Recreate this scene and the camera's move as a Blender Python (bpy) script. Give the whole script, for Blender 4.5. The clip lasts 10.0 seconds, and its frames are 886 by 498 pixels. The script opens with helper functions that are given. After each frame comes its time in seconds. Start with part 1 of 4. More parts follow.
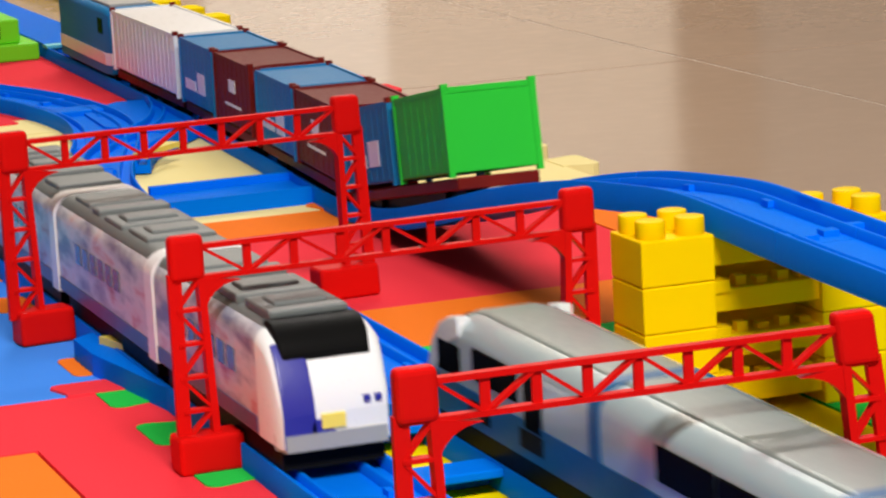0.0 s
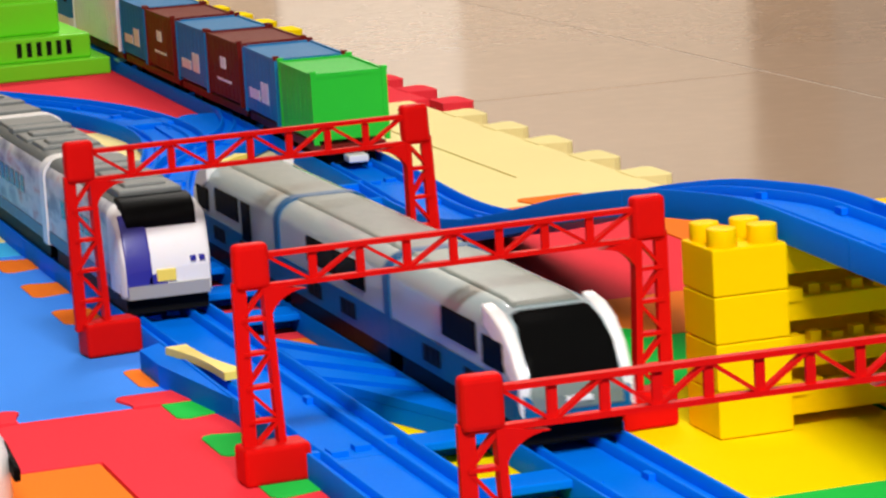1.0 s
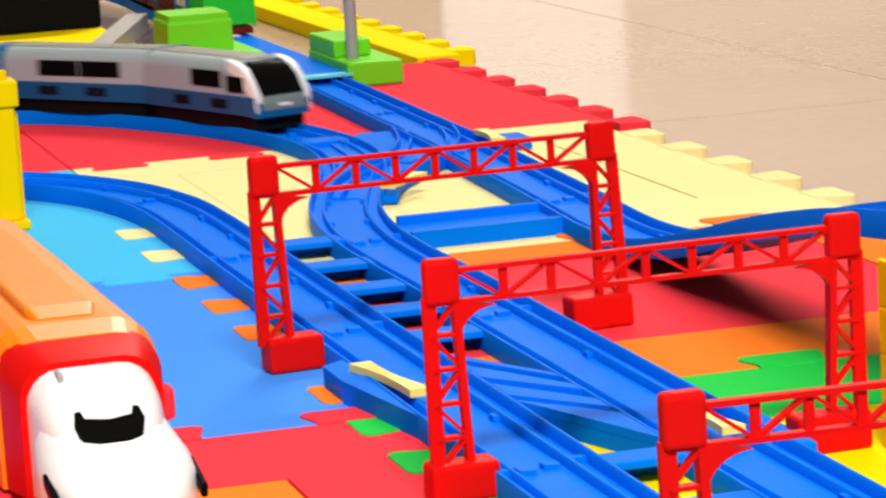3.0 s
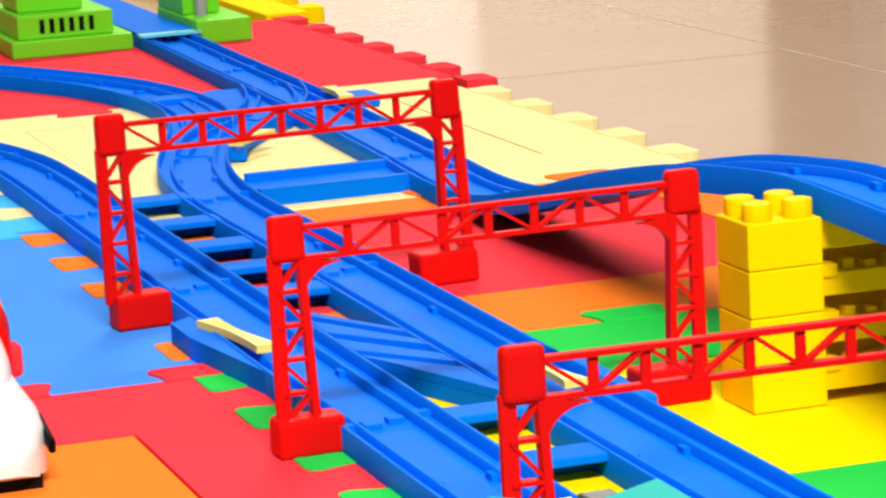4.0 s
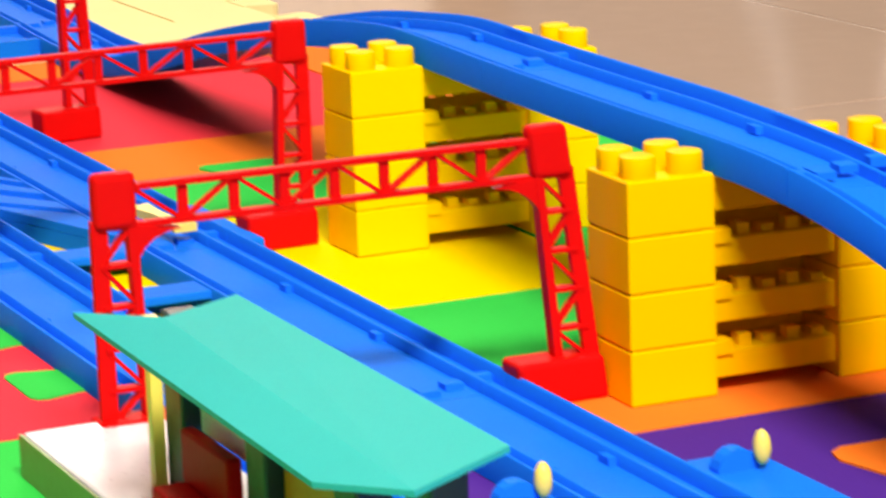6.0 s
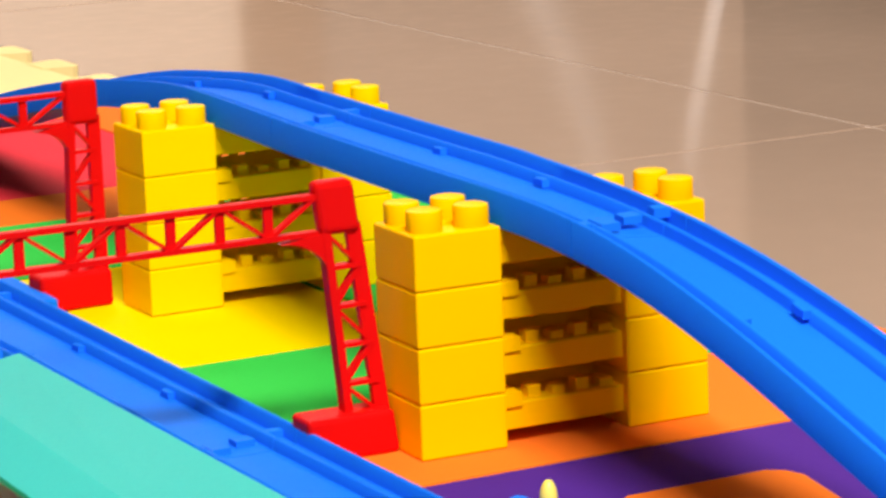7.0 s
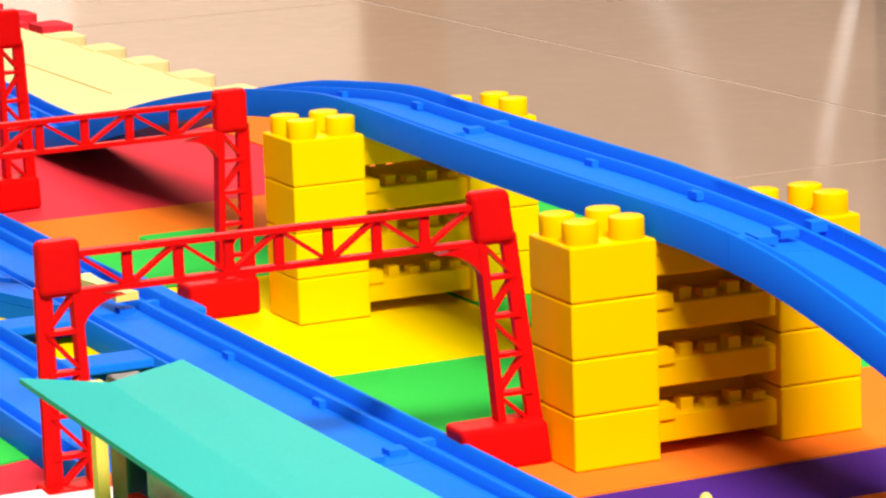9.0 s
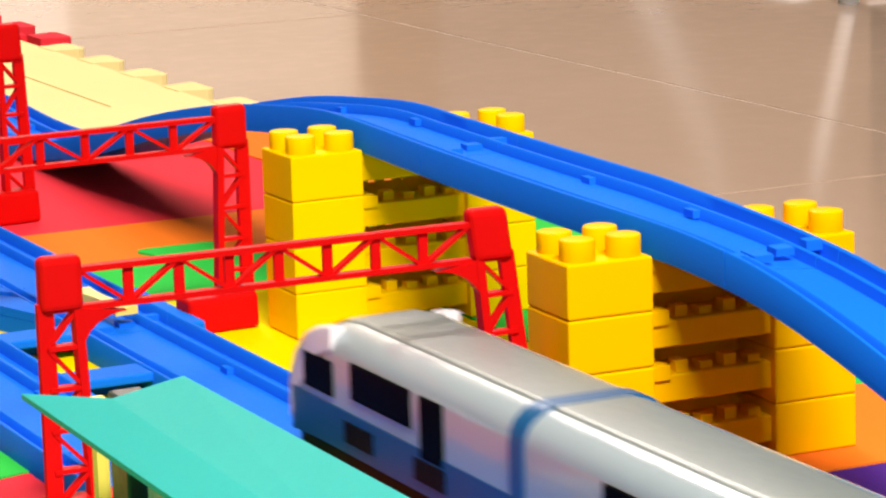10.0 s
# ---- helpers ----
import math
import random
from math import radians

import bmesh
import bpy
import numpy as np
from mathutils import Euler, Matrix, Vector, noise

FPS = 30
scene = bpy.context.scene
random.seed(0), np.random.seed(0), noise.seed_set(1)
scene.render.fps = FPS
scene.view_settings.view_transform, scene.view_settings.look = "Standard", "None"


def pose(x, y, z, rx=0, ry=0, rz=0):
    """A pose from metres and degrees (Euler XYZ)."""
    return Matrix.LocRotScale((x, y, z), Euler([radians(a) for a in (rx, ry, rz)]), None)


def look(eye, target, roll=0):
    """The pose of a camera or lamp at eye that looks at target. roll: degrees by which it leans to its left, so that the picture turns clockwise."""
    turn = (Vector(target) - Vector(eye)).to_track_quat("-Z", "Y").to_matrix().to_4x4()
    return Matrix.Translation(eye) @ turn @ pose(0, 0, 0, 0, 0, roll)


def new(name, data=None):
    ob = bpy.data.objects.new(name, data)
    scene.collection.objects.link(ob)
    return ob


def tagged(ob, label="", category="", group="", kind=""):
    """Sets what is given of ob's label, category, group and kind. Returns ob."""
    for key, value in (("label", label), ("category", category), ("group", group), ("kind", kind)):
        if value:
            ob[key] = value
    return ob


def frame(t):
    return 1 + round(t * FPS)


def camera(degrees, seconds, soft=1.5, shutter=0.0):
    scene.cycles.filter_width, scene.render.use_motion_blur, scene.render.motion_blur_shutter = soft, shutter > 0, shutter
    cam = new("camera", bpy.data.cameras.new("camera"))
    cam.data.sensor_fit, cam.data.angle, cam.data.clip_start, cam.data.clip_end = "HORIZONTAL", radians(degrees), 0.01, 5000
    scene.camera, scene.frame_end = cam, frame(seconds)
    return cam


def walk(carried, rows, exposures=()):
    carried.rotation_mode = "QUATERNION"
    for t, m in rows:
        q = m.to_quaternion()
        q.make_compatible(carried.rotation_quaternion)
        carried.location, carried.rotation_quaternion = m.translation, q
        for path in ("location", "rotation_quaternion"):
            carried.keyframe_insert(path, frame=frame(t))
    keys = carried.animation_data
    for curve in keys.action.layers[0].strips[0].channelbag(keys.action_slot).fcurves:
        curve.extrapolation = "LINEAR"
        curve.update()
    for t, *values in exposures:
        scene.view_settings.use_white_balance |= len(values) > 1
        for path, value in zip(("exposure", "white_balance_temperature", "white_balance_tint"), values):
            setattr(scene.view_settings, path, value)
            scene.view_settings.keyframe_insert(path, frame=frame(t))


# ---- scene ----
cam = camera(16.24, 10.0, soft=2.3, shutter=0.4)
walk(cam, [
    (0.0, look((-0.2482, -0.9871, 0.2607), (0.0779, -0.0597, 0.0776), -3.15)),
    (0.5, look((-0.2444, -0.9842, 0.2571), (0.0720, -0.0527, 0.0778), -3.49)),
    (1.0, look((-0.2413, -0.9754, 0.2544), (0.0622, -0.0389, 0.0787), -3.47)),
    (1.5, look((-0.2455, -0.9696, 0.2519), (0.0444, -0.0278, 0.0816), -3.56)),
    (2.0, look((-0.2466, -0.9571, 0.2464), (0.0193, -0.0067, 0.0852), -3.33)),
    (2.2, look((-0.2466, -0.9571, 0.2464), (0.0069, -0.0032, 0.0868), -3.35)),
    (2.7, look((-0.2480, -0.9600, 0.2485), (0.0002, -0.0047, 0.0878), -3.42)),
    (3.3, look((-0.2495, -0.9637, 0.2511), (0.0215, -0.0164, 0.0802), -3.53)),
    (3.5, look((-0.2496, -0.9679, 0.2515), (0.0297, -0.0236, 0.0775), -3.48)),
    (4.0, look((-0.2494, -0.9731, 0.2523), (0.0503, -0.0365, 0.0708), -3.27)),
    (4.5, look((-0.2485, -0.9747, 0.2510), (0.0706, -0.0455, 0.0641), -3.13)),
    (5.0, look((-0.2421, -0.9795, 0.2505), (0.0981, -0.0596, 0.0554), -3.02)),
    (5.5, look((-0.2404, -0.9960, 0.2462), (0.1236, -0.0873, 0.0418), -2.51)),
    (6.0, look((-0.2404, -1.0116, 0.2379), (0.1532, -0.1183, 0.0208), -2.12)),
    (6.2, look((-0.2387, -1.0142, 0.2336), (0.1658, -0.1270, 0.0120), -2.14)),
    (7.3, look((-0.2327, -1.0176, 0.2364), (0.2253, -0.1488, 0.0478), -2.13)),
    (7.5, look((-0.2346, -1.0150, 0.2350), (0.2257, -0.1468, 0.0500), -2.06)),
    (8.0, look((-0.2395, -1.0118, 0.2346), (0.2071, -0.1377, 0.0435), -1.96)),
    (8.5, look((-0.2433, -1.0116, 0.2353), (0.1854, -0.1294, 0.0409), -2.06)),
    (9.0, look((-0.2451, -1.0136, 0.2360), (0.1713, -0.1254, 0.0420), -2.04)),
    (9.5, look((-0.2465, -1.0148, 0.2379), (0.1698, -0.1263, 0.0448), -1.97)),
    (10.0, look((-0.2490, -1.0194, 0.2397), (0.1694, -0.1315, 0.0485), -1.83)),
], exposures=[(0.0, -0.52, 6500, 10), (2.0, -0.30, 6500, 10), (3.5, -0.14, 6500, 10), (5.0, -0.02, 6550, 12), (6.0, -0.12, 6850, 16), (7.5, -0.22, 6850, 17), (9.0, -0.03, 6850, 16), (10.0, -0.16, 6850, 16)])

# ---------------------------------------------------------------- light
world = bpy.data.worlds.new("hall_light")
world.use_nodes = True
world.node_tree.nodes["Background"].inputs[0].default_value = (1.0, 0.95, 0.88, 1)
world.node_tree.nodes["Background"].inputs[1].default_value = 0.12
scene.world = world


def unseen_ceiling_lamp(x, y, z, sx, sy, watts, colour=(1.0, 0.94, 0.84)):
    data = bpy.data.lights.new("unseen_ceiling_lamp", "AREA")
    data.shape, data.size, data.size_y, data.energy, data.color = "RECTANGLE", sx, sy, watts, colour
    ob = new("unseen_ceiling_lamp", data)
    ob.matrix_world = look((x, y, z), (x, y, 0))
    return ob


unseen_ceiling_lamp(-0.35, -2.35, 2.5, 1.2, 0.7, 268, (1.0, 0.96, 0.90))
unseen_ceiling_lamp(0.40, 1.0, 2.55, 1.2, 0.6, 14, (1.0, 0.96, 0.90))
# Added lamp, not seen: brightens the north wall and its reflection in the floor.
unseen_ceiling_lamp(1.4, 3.3, 2.55, 1.6, 0.4, 145, (1.0, 0.95, 0.88))


# ---------------------------------------------------------------- materials
def material(name, colour, rough=0.4, metal=0.0, spread=0.08, grain=40.0, bump=0.02, blotch=6.0, coat=0.0, spec=0.5, sheen=0.0):
    """A surface of one paint or plastic with uneven tone at two scales and fine relief."""
    m = bpy.data.materials.new(name)
    m.use_nodes = True
    nt = m.node_tree
    b = nt.nodes["Principled BSDF"]
    b.inputs["Roughness"].default_value = rough
    b.inputs["Metallic"].default_value = metal
    b.inputs["Specular IOR Level"].default_value = spec
    b.inputs["Coat Weight"].default_value = coat
    co = nt.nodes.new("ShaderNodeTexCoord")
    n1 = nt.nodes.new("ShaderNodeTexNoise")
    n1.inputs["Scale"].default_value = blotch
    n1.inputs["Detail"].default_value = 4
    n2 = nt.nodes.new("ShaderNodeTexNoise")
    n2.inputs["Scale"].default_value = grain * 10
    n2.inputs["Detail"].default_value = 3
    nt.links.new(co.outputs["Object"], n1.inputs["Vector"])
    nt.links.new(co.outputs["Object"], n2.inputs["Vector"])
    mix = nt.nodes.new("ShaderNodeMix")
    mix.data_type = "RGBA"
    dark = tuple(c * (1 - spread) for c in colour)
    light = tuple(min(1, c * (1 + spread) + spread * 0.02) for c in colour)
    mix.inputs["A"].default_value = (*dark, 1)
    mix.inputs["B"].default_value = (*light, 1)
    nt.links.new(n1.outputs["Fac"], mix.inputs["Factor"])
    nt.links.new(mix.outputs["Result"], b.inputs["Base Color"])
    mr = nt.nodes.new("ShaderNodeMapRange")
    mr.inputs["To Min"].default_value = max(0.02, rough - 0.08)
    mr.inputs["To Max"].default_value = min(1, rough + 0.08)
    nt.links.new(n2.outputs["Fac"], mr.inputs["Value"])
    nt.links.new(mr.outputs["Result"], b.inputs["Roughness"])
    bp = nt.nodes.new("ShaderNodeBump")
    bp.inputs["Strength"].default_value = bump * 5
    bp.inputs["Distance"].default_value = 0.0004
    nt.links.new(n2.outputs["Fac"], bp.inputs["Height"])
    nt.links.new(bp.outputs["Normal"], b.inputs["Normal"])
    return m


BLUE = material("blue_track_plastic", (0.0, 0.172, 0.83), 0.36, spec=0.006, bump=0.01, grain=60)
RED = material("red_plastic", (0.64, 0.005, 0.004), 0.40, bump=0.01, spec=0.03)
YELLOW = material("yellow_brick_plastic", (0.98, 0.61, 0.0), 0.42, bump=0.01, spec=0.02)
AMBER = material("amber_brick_plastic", (0.98, 0.54, 0.0), 0.42, bump=0.01, spec=0.02)
LEVER = material("pale_yellow_plastic", (0.9, 0.72, 0.12), 0.4)
GREEN = material("lime_green_plastic", (0.17, 0.70, 0.02), 0.4, spec=0.1)
TEAL = material("turquoise_roof_plastic", (0.015, 0.41, 0.385), 0.5, spec=0.02)
WHITE = material("white_plastic", (0.85, 0.85, 0.86), 0.3)
SILVER = material("silver_paint", (0.16, 0.205, 0.195), 0.34, spec=0.5)
NAVY = material("navy_paint", (0.03, 0.03, 0.30), 0.35)
CARBLUE = material("steel_blue_paint", (0.002, 0.095, 0.25), 0.34, spec=0.15)
BLACK = material("black_plastic", (0.006, 0.006, 0.006), 0.4, spec=0.02)
GLASSY = material("smoked_window", (0.003, 0.003, 0.003), 0.2, spec=0.005)
CONT_GREEN = material("green_container_paint", (0.025, 0.55, 0.04), 0.45, spec=0.08)
CONT_BLUE = material("blue_container_paint", (0.012, 0.19, 0.44), 0.45, spec=0.06)
CONT_BROWN = material("maroon_container_paint", (0.16, 0.012, 0.009), 0.45, spec=0.04)
GREY = material("grey_plastic", (0.35, 0.35, 0.34), 0.5)
ORANGE = material("orange_plastic", (0.9, 0.22, 0.0), 0.4)


def foam(name, colour):
    return material(name, colour, 0.75, spread=0.06, grain=60, bump=0.10, blotch=9, spec=0.02)


F_RED = foam("red_foam", (0.87, 0.042, 0.062))
F_BLUE = foam("blue_foam", (0.06, 0.28, 0.93))
F_CYAN = foam("sky_blue_foam", (0.06, 0.50, 0.86))
F_ORANGE = foam("orange_foam", (0.93, 0.205, 0.020))
F_PALE = foam("cream_foam", (0.92, 0.78, 0.36))
F_YELLOW = foam("yellow_foam", (0.93, 0.70, 0.0))
F_GREEN = foam("green_foam", (0.02, 0.55, 0.07))
F_PURPLE = foam("purple_foam", (0.075, 0.022, 0.25))


# ---------------------------------------------------------------- mesh helpers
def part(name, bm, mat, parent=None, label="", bevel=0.0, smooth=False, segs=2):
    me = bpy.data.meshes.new(name)
    if bevel:
        bmesh.ops.bevel(bm, geom=[e for e in bm.edges if len(e.link_faces) == 2 and e.calc_face_angle(0) > 0.5], offset=bevel, segments=segs, affect="EDGES", profile=0.5)
    bmesh.ops.recalc_face_normals(bm, faces=bm.faces)
    bm.to_mesh(me)
    bm.free()
    me.materials.append(mat)
    if smooth:
        for p in me.polygons:
            p.use_smooth = True
        me.set_sharp_from_angle(angle=radians(40))
    ob = new(name, me)
    if parent:
        ob.parent = parent
    if label:
        ob["label"] = label
    return ob


def box(bm, x0, x1, y0, y1, z0, z1):
    m = Matrix.Translation(((x0 + x1) / 2, (y0 + y1) / 2, (z0 + z1) / 2)) @ Matrix.Diagonal((x1 - x0, y1 - y0, z1 - z0, 1))
    return bmesh.ops.create_cube(bm, size=1, matrix=m)["verts"]


def boxes(*bs):
    bm = bmesh.new()
    for b in bs:
        box(bm, *b)
    return bm


def bar(bm, a, b, wx, wy):
    """A straight square bar from a to b."""
    a, b = Vector(a), Vector(b)
    d = b - a
    m = Matrix.Translation((a + b) / 2) @ d.to_track_quat("Z", "Y").to_matrix().to_4x4() @ Matrix.Diagonal((wx, wy, d.length, 1))
    bmesh.ops.create_cube(bm, size=1, matrix=m)


def cyl(bm, x, y, z0, z1, r, n=20, r2=None):
    bmesh.ops.create_cone(bm, cap_ends=True, segments=n, radius1=r, radius2=r if r2 is None else r2, depth=z1 - z0, matrix=Matrix.Translation((x, y, (z0 + z1) / 2)))


def thing(name, label, category, group="", m=None, kind=""):
    ob = tagged(new(name), label, category, group, kind)
    if m is not None:
        ob.matrix_basis = m
    return ob


def prism(bm, outline, z0, z1):
    lo = [bm.verts.new((x, y, z0)) for x, y in outline]
    hi = [bm.verts.new((x, y, z1)) for x, y in outline]
    n = len(outline)
    bm.faces.new(hi)
    bm.faces.new(lo[::-1])
    for i in range(n):
        bm.faces.new((lo[i], lo[(i + 1) % n], hi[(i + 1) % n], hi[i]))


def spline(ctrl, step=0.012):
    """Points along a smooth line through the control points, with the distance run."""
    P = [Vector(p if len(p) == 3 else (*p, 0)) for p in ctrl]
    P = [2 * P[0] - P[1]] + P + [2 * P[-1] - P[-2]]
    out = [P[1]]
    for i in range(1, len(P) - 2):
        n = max(2, int((P[i + 1] - P[i]).length / step))
        for k in range(1, n + 1):
            t = k / n
            a, b, c, d = P[i - 1], P[i], P[i + 1], P[i + 2]
            out.append(0.5 * (2 * b + (c - a) * t + (2 * a - 5 * b + 4 * c - d) * t * t + (3 * b - a - 3 * c + d) * t ** 3))
    return out


class Line:
    """A track's middle line: places by the distance run along it."""

    def __init__(self, ctrl):
        self.p = spline(ctrl)
        self.s = [0.0]
        for a, b in zip(self.p, self.p[1:]):
            self.s.append(self.s[-1] + (b - a).length)
        self.length = self.s[-1]

    def at(self, s):
        s = max(0.0, min(self.length, s))
        return Vector([float(np.interp(s, self.s, [q[i] for q in self.p])) for i in range(3)])


LEFT = Line([(0.040, -0.55), (0.040, -0.4), (0.040, 0.0), (0.040, 0.3), (0.040, 0.5), (0.040, 0.60), (0.036, 0.68), (0.017, 0.76), (-0.025, 0.83), (-0.09, 0.87), (-0.17, 0.86), (-0.24, 0.80), (-0.27, 0.70), (-0.27, 0.4), (-0.27, 0.0), (-0.27, -0.4), (-0.25, -0.52), (-0.19, -0.62), (-0.11, -0.66), (-0.03, -0.65), (0.02, -0.61), (0.040, -0.55)])
RIGHT_END = [(0.105, -0.4), (0.105, 0.0), (0.105, 0.25), (0.105, 0.36), (0.104, 0.45), (0.107, 0.52), (0.117, 0.59), (0.134, 0.655), (0.152, 0.715), (0.166, 0.775), (0.172, 0.835), (0.167, 0.905), (0.150, 0.98), (0.118, 1.06), (0.08, 1.13), (0.03, 1.185), (-0.06, 1.23), (-0.18, 1.25)]
LOOP = Line([(0.105, -0.7)] + RIGHT_END + [(-0.30, 1.21), (-0.39, 1.12), (-0.42, 0.98), (-0.42, 0.6), (-0.42, 0.1), (-0.42, -0.4), (-0.41, -0.62), (-0.36, -0.78), (-0.25, -0.86), (-0.11, -0.89), (0.0, -0.87), (0.07, -0.80), (0.105, -0.7)])
OUTER = Line([(0.180, -0.72, 0), (0.182, -0.64, 0.0010), (0.1848, -0.56, 0.0085), (0.1875, -0.49, 0.0230), (0.1897, -0.44, 0.0360), (0.1916, -0.40, 0.0464), (0.1934, -0.36, 0.0555), (0.1952, -0.32, 0.0622), (0.1966, -0.28, 0.0653), (0.1979, -0.24, 0.0657), (0.2000, -0.19, 0.0652), (0.2038, -0.10, 0.0650), (0.2064, -0.04, 0.0655), (0.2084, 0.01, 0.0652), (0.2095, 0.06, 0.0610), (0.2105, 0.12, 0.0540), (0.2115, 0.20, 0.0400), (0.2130, 0.28, 0.0225), (0.216, 0.35, 0.0090), (0.219, 0.41, 0.0020), (0.221, 0.47, 0), (0.228, 0.58, 0), (0.238, 0.80, 0), (0.243, 1.0, 0), (0.248, 1.2, 0), (0.256, 1.5, 0), (0.27, 1.9, 0), (0.27, 2.2, 0), (0.21, 2.5, 0), (0.05, 2.65, 0), (-0.3, 2.7, 0), (-1.2, 2.7, 0), (-3.6, 2.7, 0)])
BRANCH = Line([(0.140, 0.645), (0.156, 0.69), (0.182, 0.735), (0.208, 0.775), (0.228, 0.83), (0.240, 0.89)])

HALF = [(0.0190, -0.0006), (0.0190, 0.0090), (0.0187, 0.0094), (0.0178, 0.0094), (0.0174, 0.0090), (0.0170, 0.0048), (0.0122, 0.0046), (0.0118, 0.0072), (0.0115, 0.0075), (0.0104, 0.0075), (0.0101, 0.0072), (0.0097, 0.0040)]
PROFILE = [(-x, z) for x, z in HALF] + HALF[::-1]


def track_piece(line, s0, s1, label, name="track_rail"):
    bm = bmesh.new()
    n = max(2, int((s1 - s0) / 0.010))
    rings = []
    for k in range(n + 1):
        s = s0 + (s1 - s0) * k / n
        p = line.at(s)
        d = line.at(s + 0.006) - line.at(s - 0.006)
        side = Vector((d.y, -d.x, 0)).normalized()
        bank = float(np.interp(p.y, (-0.47, -0.40, -0.36, -0.32, -0.28, -0.24, -0.19, -0.10, -0.03, 0.10), (0, -0.034, -0.072, -0.098, -0.079, -0.035, 0.010, 0.0, -0.018, 0.0))) if line is OUTER else 0.0
        rings.append([bm.verts.new(p + side * x + Vector((0, 0, max(z, 0.0) + bank * (x + 0.019) - (0.0012 if z < 0 and p.z > 0.012 else 0.0)))) for x, z in PROFILE])
    m = len(PROFILE)
    for a, b in zip(rings, rings[1:]):
        for i in range(m):
            bm.faces.new((a[i], a[(i + 1) % m], b[(i + 1) % m], b[i]))
    bm.faces.new(rings[0])
    bm.faces.new(rings[-1][::-1])
    return tagged(part(name, bm, BLUE, smooth=True), label, "toy track", "toy railway track")


# ---------------------------------------------------------------- floor and foam mats
def floor_material():
    m = material("polished_floor_tile", (0.47, 0.345, 0.255), 0.13, spread=0.14, grain=6, bump=0.0012, blotch=3.0)
    return m


FLOOR = floor_material()
GROUT = material("floor_grout", (0.60, 0.50, 0.42), 0.4)
floor = tagged(part("floor", boxes((-6, 8, -6, 10, -0.06, -0.0144)), GROUT), "polished beige floor tiles with thin joints", "floor", kind="structure")
TILE = 0.765
for ix in range(-3, 6):
    for iy in range(-3, 7):
        x, y = 0.631 + ix * TILE, 0.205 + iy * TILE
        part("tile", boxes((x - TILE + 0.0012, x - 0.0012, y - TILE + 0.0012, y - 0.0012, -0.0146, -0.0140)), FLOOR, floor)


def tooth_shape(cx, cy, out, w=0.028, d=0.0185):
    """A jigsaw tooth that points along out from the point (cx, cy) on a mat's edge, wider at its end."""
    ox, oy = out
    sx, sy = -oy, ox
    pts = [(-0.5 * w, -0.002), (-0.5 * w, 0.003), (-0.62 * w, 0.75 * d), (-0.58 * w, 0.92 * d), (-0.48 * w, d), (0.48 * w, d), (0.58 * w, 0.92 * d), (0.62 * w, 0.75 * d), (0.5 * w, 0.003), (0.5 * w, -0.002)]
    return [(cx + sx * a + ox * b, cy + sy * a + oy * b) for a, b in pts]


def tile_mat(x0, x1, y0, y1, mat, label, inset=None, teeth=()):
    """A foam mat with a loose inner piece and teeth (side, from, to) that lie in the neighbour's notches."""
    g = 0.0003
    if inset:
        a0, a1, b0, b1, imat, ilabel = inset
        ob = part("foam_mat", boxes((x0 + g, x1 - g, y0 + g, b0 - g, -0.014, 0), (x0 + g, x1 - g, b1 + g, y1 - g, -0.014, 0), (x0 + g, a0 - g, b0 - g, b1 + g, -0.014, 0), (a1 + g, x1 - g, b0 - g, b1 + g, -0.014, 0)), mat)
        part("inlay", boxes((a0 + g, a1 - g, b0 + g, b1 - g, -0.014, -0.0002)), imat, ob, ilabel, bevel=0.0008, segs=1)
    else:
        ob = part("foam_mat", boxes((x0 + g, x1 - g, y0 + g, y1 - g, -0.014, 0)), mat, bevel=0.0008, segs=1)
    tagged(ob, label, "foam mat", "foam play mats")
    for side, at, lo, hi, step in teeth:
        c = lo
        while c < hi:
            bm = bmesh.new()
            if side == "W":
                out = tooth_shape(at, c, (-1, 0))
            elif side == "E":
                out = tooth_shape(at, c, (1, 0))
            elif side == "N":
                out = tooth_shape(c, at, (0, 1))
            else:
                out = tooth_shape(c, at, (0, -1))
            prism(bm, out, -0.012, 0.0005 if side in "EW" else 0.0009)
            part("tooth", bm, mat, ob)
            c += step
    return ob


tile_mat(-0.335, 0.0225, 0.495, 0.905, F_CYAN, "sky blue foam mat with jigsaw teeth on the floor", teeth=[("S", 0.495, -0.30, 0.0, 0.072)])
tile_mat(-0.335, 0.0225, 0.1345, 0.495, F_BLUE, "blue foam mat with jigsaw teeth on the floor")
tile_mat(-0.335, 0.0225, -0.190, 0.1345, F_RED, "pinkish red foam mat with an orange inlay", (-0.29, -0.035, -0.145, 0.058, F_ORANGE, "orange foam inlay"), teeth=[("N", 0.1345, -0.2785, 0.01, 0.0715)])
tile_mat(-0.335, 0.0225, -0.62, -0.190, F_GREEN, "green foam mat beside the toy station")
tile_mat(-0.335, 0.0225, 0.905, 1.33, F_RED, "red foam mat under the curved toy track", teeth=[("S", 0.905, -0.30, 0.0, 0.075)])
tile_mat(0.0225, 0.365, 0.905, 1.33, F_RED, "red foam mat at the edge of the play area", teeth=[("E", 0.365, 0.885, 1.33, 0.073), ("S", 0.905, 0.05, 0.13, 0.072)])
tile_mat(0.0225, 0.352, 0.470, 0.905, F_PALE, "cream foam mat at the edge of the play area", (0.075, 0.30, 0.56, 0.84, F_PALE, "cream foam inlay"), teeth=[("E", 0.352, 0.53, 0.88, 0.073), ("W", 0.0225, 0.55, 0.70, 0.078)])
